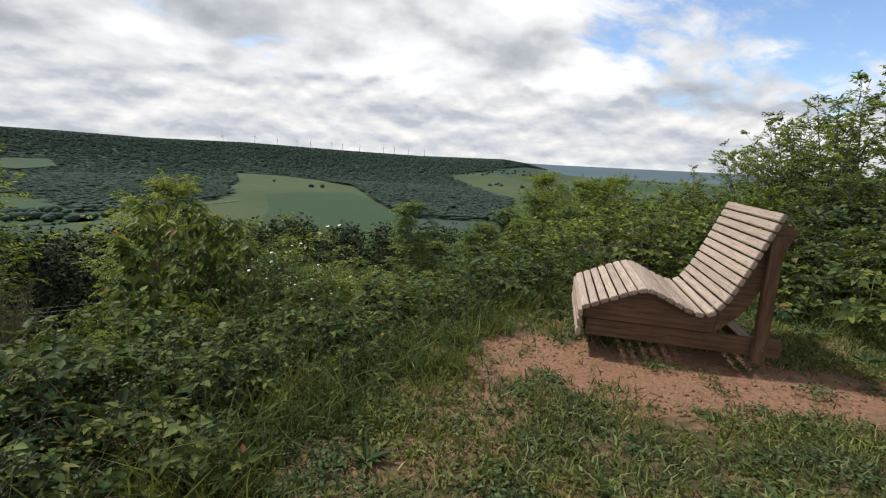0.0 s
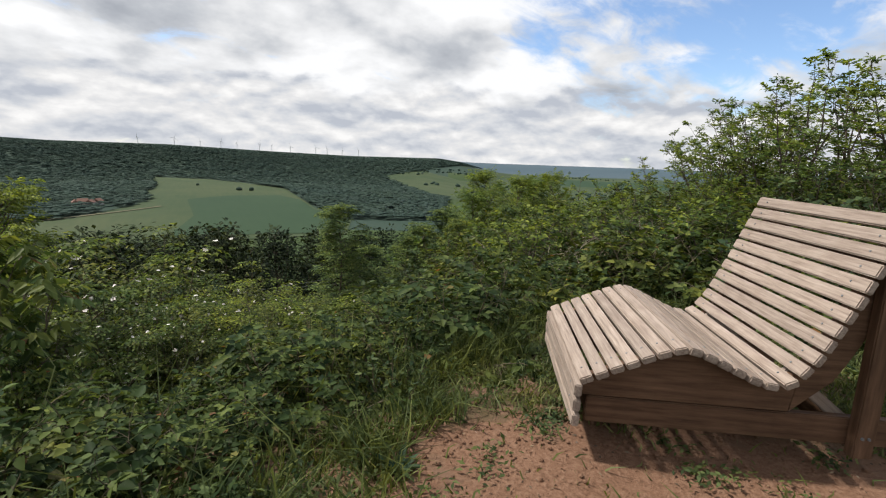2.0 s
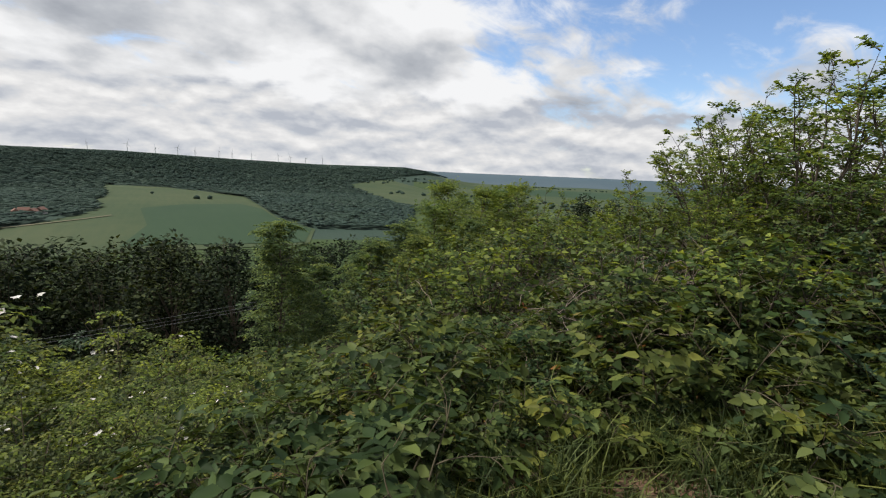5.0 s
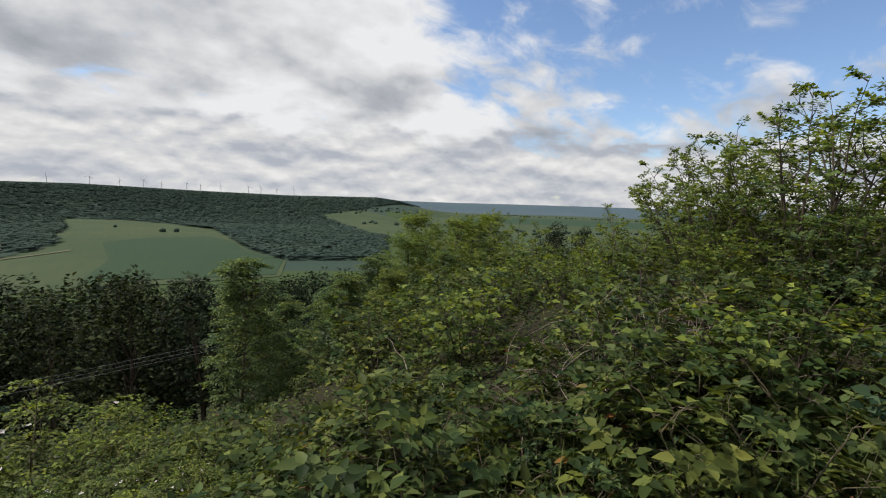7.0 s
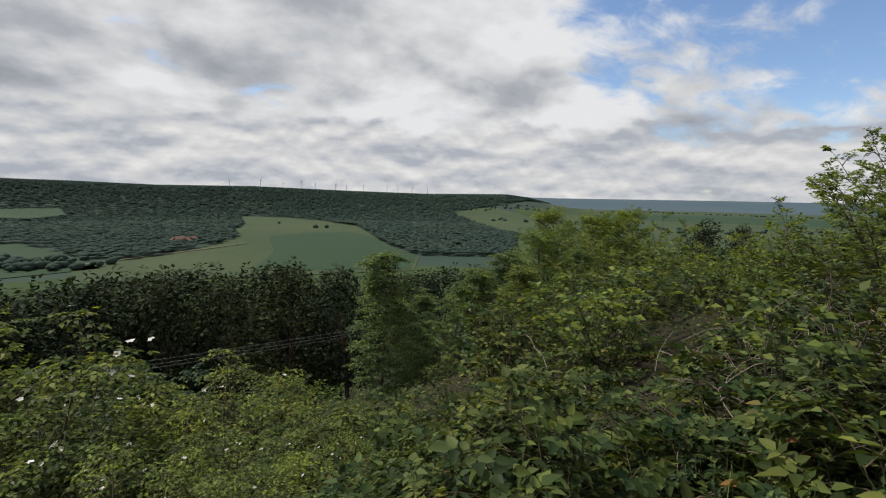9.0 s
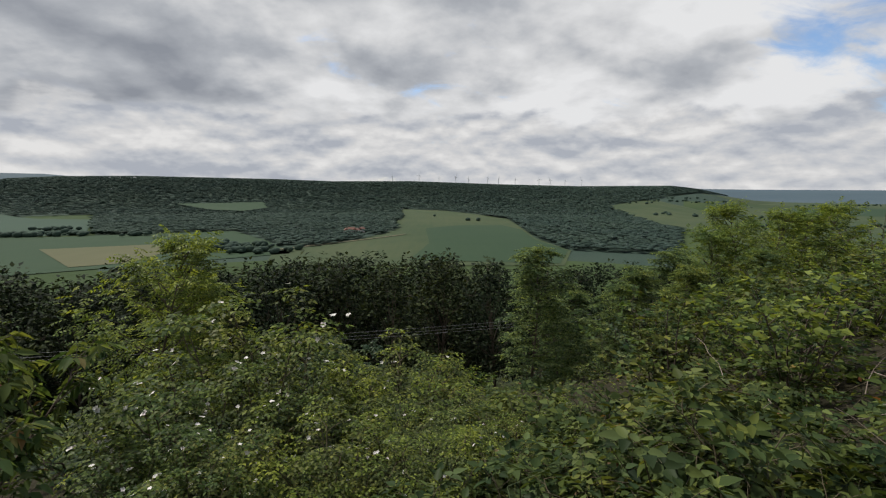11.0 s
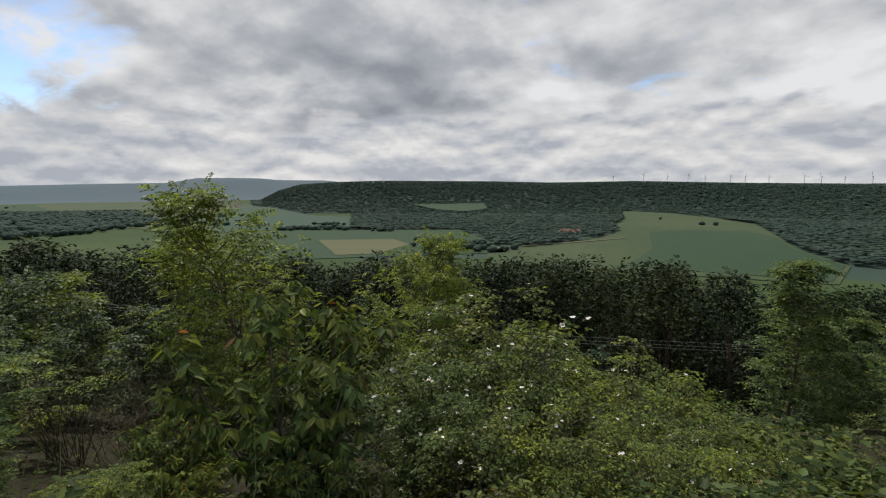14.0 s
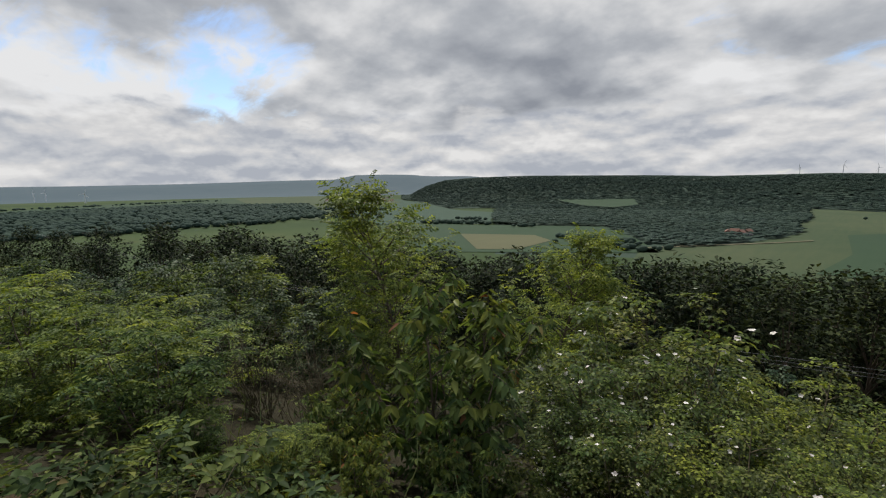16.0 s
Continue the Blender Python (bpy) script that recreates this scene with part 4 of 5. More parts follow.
def power_cable(off, drop):
    a, b = np.array([-95.0, 15.0 + off, -7.0 + drop]), np.array([26.0, 45.0 + off, -9.6 + drop])
    t = np.linspace(0, 1, 60)[:, None]
    pts = a + (b - a) * t
    pts[:, 2] -= 1.6 * (1 - (2 * t[:, 0] - 1) ** 2) - 1.4
    V, F = tubes([(pts, 0.010, 0.010)], 6)
    return tagged(new("power_cable", raw_mesh("power_cable", V, F, WIRE.m, True)), "thin grey power cable hung across the slope", "cable", "cables of the power line")


for off, drop in ((0, 0.0), (0.6, -0.45), (1.3, -0.9)):
    power_cable(off, drop)

# ---- the wave lounger ----


def chaikin(pts, n):
    pts = np.array(pts, dtype=float)
    for _ in range(n):
        q = [pts[0]]
        for a, b in zip(pts[:-1], pts[1:]):
            q += [a * 0.75 + b * 0.25, a * 0.25 + b * 0.75]
        pts = np.array(q + [pts[-1]])
    return pts


WAVE = chaikin([(0.0, 0.30), (0.25, 0.415), (0.47, 0.51), (0.57, 0.505), (0.74, 0.425), (0.90, 0.355), (0.99, 0.36), (1.06, 0.44), (1.15, 0.62), (1.27, 0.93), (1.37, 1.20)], 2)


def along(pts, dist):
    seg = np.linalg.norm(np.diff(pts, axis=0), axis=1)
    cum = np.concatenate([[0], np.cumsum(seg)])
    k = min(np.searchsorted(cum, dist, "right") - 1, len(seg) - 1)
    d = (pts[k + 1] - pts[k]) / seg[k]
    return pts[k] + d * (dist - cum[k]), d, cum[-1]


def beam(name, length, w, h, parent, m, mat=PANEL_WOOD, bevel=0.006, label=""):
    bm = bmesh.new()
    bmesh.ops.create_cube(bm, size=1)
    bmesh.ops.scale(bm, vec=(length, w, h), verts=bm.verts[:])
    bmesh.ops.bevel(bm, geom=bm.edges[:], offset=bevel, segments=2, affect="EDGES")
    ob = part(name, bm, mat, parent, label)
    ob.matrix_basis = m
    return ob


def wave_lounger():
    root = new("wave_lounger")
    root.matrix_basis = pose(1.79, 5.69, 0.0, 0, 0, -32.4)
    wide, sw, st = 1.2, 0.065, 0.038
    first = screw = None
    total = along(WAVE, 0)[2]
    rng = np.random.default_rng(8)
    spots = [((-0.012, z), (0.02, 1.0)) for z in (0.075, 0.157, 0.239)]
    n = 25
    for k in range(n):
        p, d, _ = along(WAVE, 0.04 + (total - 0.08) * k / (n - 1))
        spots.append((p, d))
    for (s_, z), d in spots:
        d = np.array(d) / np.linalg.norm(d)
        nx = Vector((-d[1], 0, d[0]))
        xa, ya = Vector((0, 1, 0)), Vector((d[0], 0, d[1]))
        za = xa.cross(ya)
        if za.dot(nx) < 0:
            xa = -xa
            za = -za
        c = Vector((s_, rng.normal(0, 0.003), z)) + nx * (-st / 2)
        m = Matrix.Translation(c) @ Matrix((xa, ya, za)).transposed().to_4x4()
        if first is None:
            first = beam("slat", wide, sw, st, root, m, SLAT_WOOD, 0.006)
        else:
            o = new("slat", first.data)
            o.parent = root
            o.matrix_basis = m
        for y_ in (-0.49, 0.49):
            if screw is None:
                bm = bmesh.new()
                bmesh.ops.create_cone(bm, cap_ends=True, segments=8, radius1=0.006, radius2=0.005, depth=0.004)
                screw = part("screw", bm, WIRE.m, root, "dark steel screw head")
                q = screw
            else:
                q = under(new("screw", screw.data), root)
            q.matrix_basis = m @ Matrix.Translation((y_, 0, st / 2 + 0.001))
    # shaped side boards under the slats, in two planks
    top = []
    for f in np.linspace(0.012, 0.97, 46):
        p, d, _ = along(WAVE, total * f)
        top.append(p + np.array([d[1], -d[0]]) * (st + 0.003))
    top = np.array(top)
    for y in (-0.49, 0.49):
        for lo, hi, nm in ((0, 27, "side_board"), (27, 45, "side_board")):
            seg = top[lo:hi + 1]
            if lo == 0:
                low = [(seg[-1][0] - 0.03, 0.18), (seg[0][0] + 0.002, 0.18)]
            else:
                low = []
                for p_, d_ in [(seg[k], seg[k] - seg[k - 1]) for k in range(len(seg) - 1, 0, -1)]:
                    d_ = d_ / np.linalg.norm(d_)
                    w_ = 0.20
                    low.append((p_[0] + d_[1] * w_ * 0.75, max(p_[1] - d_[0] * w_, 0.18)))
                low.append((seg[0][0] - 0.025, 0.18))
            bm = bmesh.new()
            vs = [bm.verts.new((p[0], y - 0.022, p[1])) for p in [*seg, *low]]
            f = bm.faces.new(vs)
            ex = bmesh.ops.extrude_face_region(bm, geom=[f])
            bmesh.ops.translate(bm, vec=(0, 0.044, 0), verts=[v for v in ex["geom"] if isinstance(v, bmesh.types.BMVert)])
            bmesh.ops.recalc_face_normals(bm, faces=bm.faces[:])
            part(nm, bm, PANEL_WOOD, root, "brown larch side board")
        sgn = 1 if y > 0 else -1
        beam("base_beam", 1.50, 0.05, 0.145, root, pose(0.82, y, 0.10), label="brown larch ground beam")
        beam("post", 1.02, 0.06, 0.095, root, pose(1.39, y + sgn * 0.057, 0.50, 0, -91.0, 0))
        beam("brace", 0.46, 0.04, 0.06, root, pose(1.235, y - sgn * 0.05, 0.235, 0, 38, 0), SLAT_WOOD)
        for bx, bz in ((1.38, 0.10), (1.41, 0.10)):
            bm = bmesh.new()
            bmesh.ops.create_cone(bm, cap_ends=True, segments=10, radius1=0.008, radius2=0.006, depth=0.008)
            o = part("bolt", bm, WIRE.m, root, "grey steel bolt head")
            o.matrix_basis = pose(bx, y + sgn * 0.091, bz, 90, 0, 0)
    beam("crossbar", 0.93, 0.05, 0.10, root, pose(1.34, 0, 0.10, 0, 0, 90))
    beam("crossbar", 0.93, 0.05, 0.10, root, pose(0.10, 0, 0.12, 0, 0, 90))
    beam("crossbar", 0.93, 0.05, 0.09, root, pose(1.405, 0, 0.95, 0, 0, 90))
    return tagged(root, "weathered wooden wave lounger with pale slats on bare soil", "lounger")


wave_lounger()

# ---- thicket round the clearing ----
EDGE = np.array([(-9, -4.0), (-5, -0.5), (-3.0, 1.8), (-1.75, 3.4), (-1.2, 4.25), (-0.85, 4.75), (-0.3, 5.1), (0.3, 5.4), (0.85, 5.9), (1.3, 6.25), (1.75, 6.6), (2.7, 7.05), (3.4, 6.95), (4.1, 6.4), (4.7, 5.4), (5.0, 4.2), (5.2, 2.5), (6.0, 0.5), (8.5, -4.0)])


def edge_dist(x, y):
    """Metres beyond the rim of the clearing; negative inside it."""
    x, y = np.atleast_1d(np.asarray(x, dtype=float)), np.atleast_1d(np.asarray(y, dtype=float))
    best = np.full(len(x), 1e9)
    for a, b in zip(EDGE[:-1], EDGE[1:]):
        d = b - a
        t = np.clip(((x - a[0]) * d[0] + (y - a[1]) * d[1]) / (d @ d), 0, 1)
        best = np.minimum(best, np.hypot(x - a[0] - d[0] * t, y - a[1] - d[1] * t))
    return np.where(inside(x, y, EDGE), -best, best)


def scatter(rng, n, box, lo, hi, gap):
    """Places beyond the rim between lo and hi metres, gap apart."""
    out = []
    for _ in range(n * 60):
        x, y = rng.uniform(box[0], box[2]), rng.uniform(box[1], box[3])
        e = edge_dist(x, y)[0]
        if lo <= e <= hi and all((x - a) ** 2 + (y - b) ** 2 > gap * gap for a, b in out):
            out.append((x, y))
            if len(out) >= n:
                break
    return out


def spread(rng, protos, places, scale=(0.85, 1.2), sink=0.05, started=None):
    for k, (x, y) in enumerate(places):
        s_ = rng.uniform(*scale)
        (put if k < len(protos) else again)(protos[k % len(protos)], x, y, rng.uniform(0, 360), s_, sink)


rng = np.random.default_rng(21)
brambles = [grown("bramble", "low green bramble thicket with toothed three-part leaves", "bush", rng, LEAF_BRAMBLE, LEAF_ROSE if k % 2 else None, group="brambles on the slope", height=0.80, width=0.85, stems=12, branches=5, twigs=2, per=3, size=0.092, base=0.2, arch=-0.10, habit="three", wid=0.68, twig=0.6) for k in range(4)]
for k, (x, y) in enumerate(scatter(rng, 105, (-3.6, 2.5, 7.5, 10), 0.32, 2.0, 0.56)):
    (put if k < 4 else again)(brambles[k % 4], x, y, rng.uniform(0, 360), rng.uniform(0.6, 1.0) * (1.15 if x > 1.8 else 0.9), 0.08)
coarse = [grown("bramble", "green bramble thicket farther down the slope", "bush", rng, LEAF_BRAMBLE, LEAF_ROSE, group="brambles on the slope", height=0.80, width=0.95, stems=10, branches=4, twigs=2, per=4, size=0.10, base=0.2, arch=-0.10, habit="three", wid=0.68, twig=0.6, simple=True) for _ in range(2)]
spread(rng, coarse, [q for q in scatter(rng, 60, (-6, 3.0, 12, 14), 2.0, 6.0, 0.85) if q[0] > 1.6], (0.8, 1.35), 0.08)
for x, y, sc in ((0.35, 6.4, 0.55), (0.85, 6.8, 0.6), (-0.2, 6.15, 0.6), (1.4, 7.1, 0.7), (0.05, 6.85, 0.6), (-0.75, 6.3, 0.6), (2.0, 7.5, 0.85), (0.5, 7.3, 0.6), (2.75, 7.9, 1.05), (3.2, 8.15, 1.15), (3.4, 8.7, 0.8), (5.0, 7.7, 1.0), (5.8, 8.2, 0.9)):
    again(brambles[int(rng.integers(4))], x, y, rng.uniform(0, 360), sc, 0.08)

rng = np.random.default_rng(22)
nettles = [plant("nettle_clump", "upright green nettles and herbs on the bank", "weed", rng, LEAF_ASH, group="herbs on the bank", height=0.75, width=0.42, stems=14, twigs=6, per_twig=6, size=0.068, wid=0.5, rise=0.08, bare=0.2, twig_len=0.2) for _ in range(2)]
spread(rng, nettles, [q for q in scatter(rng, 70, (-3.5, 3.0, 7, 9), 0.10, 1.5, 0.42) if math.hypot(q[0] - 1.2, q[1] - 5.7) > 0.55], (0.45, 0.85))

# dog roses: arching canes with small feathered leaves
rng = np.random.default_rng(23)
ROSE_TALL = 1.7
roses = [grown("dog_rose", "dog rose bush in white blossom", "bush", rng, m, y_, group="dog roses on the slope", bloom=b_, bloom_size=0.066, height=ROSE_TALL, width=1.05, stems=12, branches=8, twigs=2, per=6, size=0.066, base=0.15, arch=-0.05, habit="rosette", pairs=2, wid=0.66, twig=0.5, simple=True) for m, y_, b_ in ((LEAF_ROSE, LEAF_HAW, 140), (LEAF_ROSE, LEAF_ROBINIA, 18))]
for k, (x, y, top, kind) in enumerate(((-1.25, 9.9, -0.05, 0), (0.35, 9.3, -0.12, 1), (-0.45, 10.5, -0.30, 0), (1.05, 9.4, -0.25, 1), (-1.05, 11.5, 0.22, 0), (0.57, 12.6, -0.55, 1), (-0.1, 11.4, -0.75, 1), (1.15, 10.6, -0.65, 1),
                                       (1.7, 11.5, -1.0, 1), (2.0, 9.9, -0.55, 1), (-0.45, 8.8, -0.18, 0), (0.15, 8.2, -0.40, 1), (-1.0, 9.0, -0.30, 0), (0.9, 8.3, -0.45, 1), (-2.1, 11.4, -0.75, 1), (2.6, 12.2, -1.25, 1), (-0.15, 12.9, -1.3, 1), (1.25, 13.6, -1.7, 1))):
    stand(roses[kind], x, y, top, ROSE_TALL, rng.uniform(0, 360), k < 2)

SHRUB_TOPS = [(-110, -6), (-60, -6), (-45, -10), (-30, -13), (-22, -17.5), (5, -17.5), (7, -15), (17, -14.5), (22, -12), (28, -8), (33, -4.5), (50, -3), (60, -1.5), (70, 2), (180, 4)]


def fit_scale(x, y, sc, high=2.35):
    """Shrink a shrub that would stand higher than the thicket does under that bearing; 0 where it has no room."""
    az = math.degrees(math.atan2(x - EYE[0], y - EYE[1]))
    r = math.hypot(x - EYE[0], y - EYE[1])
    top = EYE[2] + r * math.tan(radians(float(lerp_table(az, SHRUB_TOPS))))
    room = (top - float(land(x, y))) / high
    return min(sc, room) if room > 0.3 else 0.0


rng = np.random.default_rng(24)
shrubs = [grown("shrub", "dense green shrub on the slope", "bush", rng, m, y_, BARK, "shrubs on the slope", height=2.2, width=1.35, stems=10, branches=6, twigs=4, per=4, size=0.140, base=0.12, arch=0.0, wid=0.62, simple=True, twig=0.42) for m, y_ in ((LEAF_HAW, LEAF_YOUNG), (LEAF_ASH, LEAF_ROSE), (LEAF_ROSE, LEAF_HAW))]
places = [*[(q, 0.65, 1.15) for q in scatter(rng, 34, (-14, 11.5, 12, 26), 5.0, 18, 1.7)], *[(q, 0.9, 1.7) for q in scatter(rng, 46, (6, 10, 42, 42), 3.5, 32, 2.2)],
          *[(q, 0.45, 0.78) for q in scatter(rng, 18, (5.2, 1.5, 13, 10.5), 1.0, 7, 1.1)]]
fresh = list(shrubs)
for (x, y), lo, hi in places:
    sc = fit_scale(x, y, rng.uniform(lo, hi))
    if 2 < math.degrees(math.atan2(x - EYE[0], y - EYE[1])) < 25 and math.hypot(x - EYE[0], y - EYE[1]) < 18.5:
        sc = 0
    k = int(rng.integers(3))
    if sc == 0:
        continue
    if fresh:
        put(fresh.pop(), x, y, rng.uniform(0, 360), sc, 0.1)
    else:
        again(shrubs[k], x, y, rng.uniform(0, 360), sc, 0.1)

# wild cherry: long leaves hanging from rising branches, with reddish tips
rng = np.random.default_rng(25)
CHERRY_TALL = 2.6
cherry = grown("cherry_sapling", "young wild cherry with long drooping leaves and reddish tips", "tree", rng, LEAF_CHERRY, LEAF_RED, BARK, height=CHERRY_TALL, width=1.15, stems=7, branches=11, twigs=4, per=8, size=0.150, base=0.08, arch=0.02, lift=0.7, habit="droop", wid=0.46, twig=0.5)
stand(cherry, -2.0, 8.4, 0.98, CHERRY_TALL, 20, True)
stand(cherry, -2.75, 7.75, -0.15, CHERRY_TALL, 130)
stand(cherry, -1.35, 7.75, -0.10, CHERRY_TALL, 250)
stand(cherry, -1.75, 7.1, -0.05, CHERRY_TALL, 50)
stand(cherry, -2.5, 6.85, -0.30, CHERRY_TALL, 310)
stand(cherry, -1.0, 7.3, -0.30, CHERRY_TALL, 170)

# ashes: feathered leaves on a straight stem
rng = np.random.default_rng(26)
ASH_TALL = 6.0
ash = grown("young_ash", "slender young ash tree with feathered leaves", "tree", rng, LEAF_PALE, LEAF_PALE, BARK, "young ashes", parts=("trunk", "crown"), height=ASH_TALL, width=2.1, stems=1, branches=46, twigs=2, per=7, size=0.19, base=0.06, form="dome", arch=0.03, lift=0.35, habit="rosette", simple=True, pairs=4, twig=0.5)
stand(ash, 4.75, 22.9, -0.95, ASH_TALL, 0, True)
for x, y, top in ((6.5, 25.6, -3.5), (8.8, 25.2, -2.5), (10.8, 29.0, -2.6), (7.6, 28.6, -3.8), (11.6, 25.6, -1.9), (13.5, 29, -1.8), (15.2, 26.5, -1.3), (13.2, 23.0, -2.1)):
    stand(ash, x, y, top, ASH_TALL, rng.uniform(0, 360))
rng = np.random.default_rng(36)
BUSH_TALL = 3.2
ash_bush = grown("ash_thicket", "bushy dark green ash with feathered leaves", "bush", rng, LEAF_ASH, LEAF_HAW, BARK, "ash thickets", height=BUSH_TALL, width=1.55, stems=9, branches=7, twigs=2, per=7, size=0.12, base=0.10, arch=0.03, habit="rosette", simple=True, pairs=3, twig=0.5, wid=0.62)
stand(ash_bush, -10.2, 9.7, 0.36, BUSH_TALL, 0, True)
for x, y, top in ((-12.5, 8.9, 0.05), (-14.6, 11.5, -0.1), (-9.6, 6.9, 0.2), (-7.8, 8.2, -0.1), (-11.5, 6.2, 0.5), (-1.05, 14.1, -1.0), (-8.6, 11.0, -0.5), (-13.0, 5.0, 0.7)):
    stand(ash_bush, x, y, top, BUSH_TALL, rng.uniform(0, 360))
LOW_TALL = 1.5
low_ash = grown("young_ash_bush", "low bushy ash with bright feathered leaves", "bush", rng, LEAF_HAW, LEAF_YOUNG, BARK, "low ashes beside the clearing", height=LOW_TALL, width=1.05, stems=8, branches=6, twigs=1, per=7, size=0.085, base=0.15, arch=0.02, habit="rosette", pairs=4, twig=0.5, wid=0.50)
stand(low_ash, -4.2, 6.45, 0.45, LOW_TALL, 0, True)
for x, y, top in ((-5.3, 5.85, 0.66), (-3.0, 7.75, -0.55), (-2.6, 7.0, -0.35), (-6.1, 6.9, 0.22), (-7.0, 5.7, 0.55), (-8.3, 6.3, 0.35), (-3.4, 6.5, -0.25), (-4.6, 5.3, 0.30), (-3.1, 7.0, -0.55)):
    stand(low_ash, x, y, top, LOW_TALL, rng.uniform(0, 360))

# robinias: light green, fine feathered leaves
rng = np.random.default_rng(27)
ROB_TALL = 5.0
robinia = grown("robinia", "light green robinia with fine feathered leaves", "tree", rng, LEAF_ROBINIA, LEAF_YOUNG, BARK, "robinias on the slope", parts=("trunk", "crown"), height=ROB_TALL, width=2.0, stems=1, branches=48, twigs=6, per=4, size=0.105, base=0.12, form="dome", arch=0.03, lift=0.5, habit="feather", simple=True, pairs=4, wid=0.55, twig=0.42)
stand(robinia, -5.9, 11.2, 1.46, ROB_TALL, 0, True)
for x, y, top in ((-3.6, 13.1, 0.50), (-7.6, 12.6, 0.6), (-4.4, 15.6, -0.4), (18.6, 31.2, 0.30), (20.8, 33.5, -0.1), (23.5, 34.5, -0.3), (16.3, 31.5, -0.9), (26.5, 35.5, 0.2)):
    stand(robinia, x, y, top, ROB_TALL, rng.uniform(0, 360))

# hawthorns: dense small leaves, long sprays against the sky
rng = np.random.default_rng(28)
HAW_TALL = 3.6
haw = [grown("hawthorn", "old hawthorn with dense small light green leaves", "tree", rng, LEAF_HAW, LEAF_YOUNG, BARK, "hawthorns beside the clearing", height=HAW_TALL, width=1.9, stems=11, branches=11, twigs=6, per=6, size=0.105, base=0.06, arch=-0.02, simple=True, twig=0.42, wid=0.64) for _ in range(2)]
for k, (x, y, top) in enumerate(((9.95, 10.2, 2.45), (11.4, 10.4, 3.1), (10.6, 8.9, 3.65), (12.6, 11.6, 3.2), (11.9, 7.6, 4.1), (13.6, 9.2, 4.6), (12.8, 5.4, 3.6), (14.6, 7.2, 5.0), (15.5, 12.5, 4.0), (9.4, 11.3, 1.7), (9.6, 8.0, 2.0), (8.6, 9.3, 1.25), (29.5, 36.5, 0.35), (23.0, 28.6, 0.55))):
    stand(haw[k % 2], x, y, top, HAW_TALL, rng.uniform(0, 360), k < 2)

# dry tangle of dead stems
rng = np.random.default_rng(29)


def dry_tangle():
    lines = []
    for _ in range(130):
        a = np.array([rng.normal(0, 0.45), rng.normal(0, 0.4), rng.uniform(0.05, 0.4)])
        lines.append((bend(rng, a, rng.normal(0, 1, 3) + np.array([0, 0, 0.7]), rng.uniform(0.25, 0.65), 6, 0.22, -0.1), 0.003, 0.0012))
    V, F = tubes(lines, 4)
    return tagged(new("brushwood", raw_mesh("brushwood", V, F, DRY, True)), "tangle of dry grey-brown dead stems", "brushwood", kind="stuff")


put(dry_tangle(), 5.2, 8.4, 0, 1.2, 0.05)
put(dry_tangle(), 6.5, 8.6, 60, 1.15, 0.05)


def bare_shrub():
    lines = []
    for _ in range(26):
        st = bend(rng, (rng.normal(0, 0.12), rng.normal(0, 0.12), -0.1), (rng.normal(0, 0.35), rng.normal(0, 0.35), 1), rng.uniform(1.0, 1.9), 8, 0.10, 0.03)
        lines.append((st, 0.009, 0.002))
        for _ in range(9):
            k = int(rng.integers(2, 7))
            lines.append((bend(rng, st[k], rng.normal(0, 1, 3) + np.array([0, 0, 0.6]), rng.uniform(0.2, 0.6), 5, 0.2, 0.02), 0.003, 0.001))
    V, F = tubes(lines, 4)
    return tagged(new("bare_shrub", raw_mesh("bare_shrub", V, F, TWIG, True)), "leafless brown shrub among the green bushes", "bush")


put(bare_shrub(), -4.3, 8.6, 0, 1.0)
put(bare_shrub(), -5.2, 8.0, 90, 0.9)
put(bare_shrub(), -3.7, 7.9, 200, 0.85)

# ---- grass ----


def grass(name, label, n, place, tall, seed, wide=0.006, mat=LEAF_GRASS):
    rng = np.random.default_rng(seed)
    P = place(rng, n)
    P = np.column_stack([P, land(P[:, 0], P[:, 1]) - 0.01])
    D = rng.normal(0, 0.45, P.shape)
    D[:, 2] = 1.0
    N = rng.normal(0, 1, P.shape)
    H = rng.uniform(0.35, 1.0, len(P)) * tall
    D = unit(D)
    S = unit(np.cross(D, N)) * wide
    lean = np.column_stack([rng.normal(0, 0.35, len(P)), rng.normal(0, 0.35, len(P)), -0.1 * np.ones(len(P))])
    mid = P + D * H[:, None] * 0.55
    tip = P + D * H[:, None] + lean * H[:, None]
    V = np.stack([P - S, P + S, mid + S * 0.8, tip, mid - S * 0.8], 1)
    F1 = np.array([[0, 1, 2], [0, 2, 4], [4, 2, 3]])
    F = (F1[None] + (np.arange(len(P)) * 5)[:, None, None]).reshape(-1, 3)
    return tagged(new(name, raw_mesh(name, V.reshape(-1, 3), F, mat)), label, "grass", kind="stuff")


def bare(x, y):
    """0 on the bare patch round the bench, 1 on full turf."""
    c, s_ = math.cos(radians(32.4)), math.sin(radians(32.4))
    dx, dy = x - 1.85, y - 4.72
    q = np.hypot((dx * c - dy * s_) / 1.85, (dx * s_ + dy * c) / 0.72)
    wob = 0.35 * np.sin(x * 3.1 + 1.0) * np.sin(y * 3.7) + 0.25 * np.sin(x * 7.3) * np.sin(y * 6.1 + 2)
    return smoothstep(0.75, 1.1, q + wob)


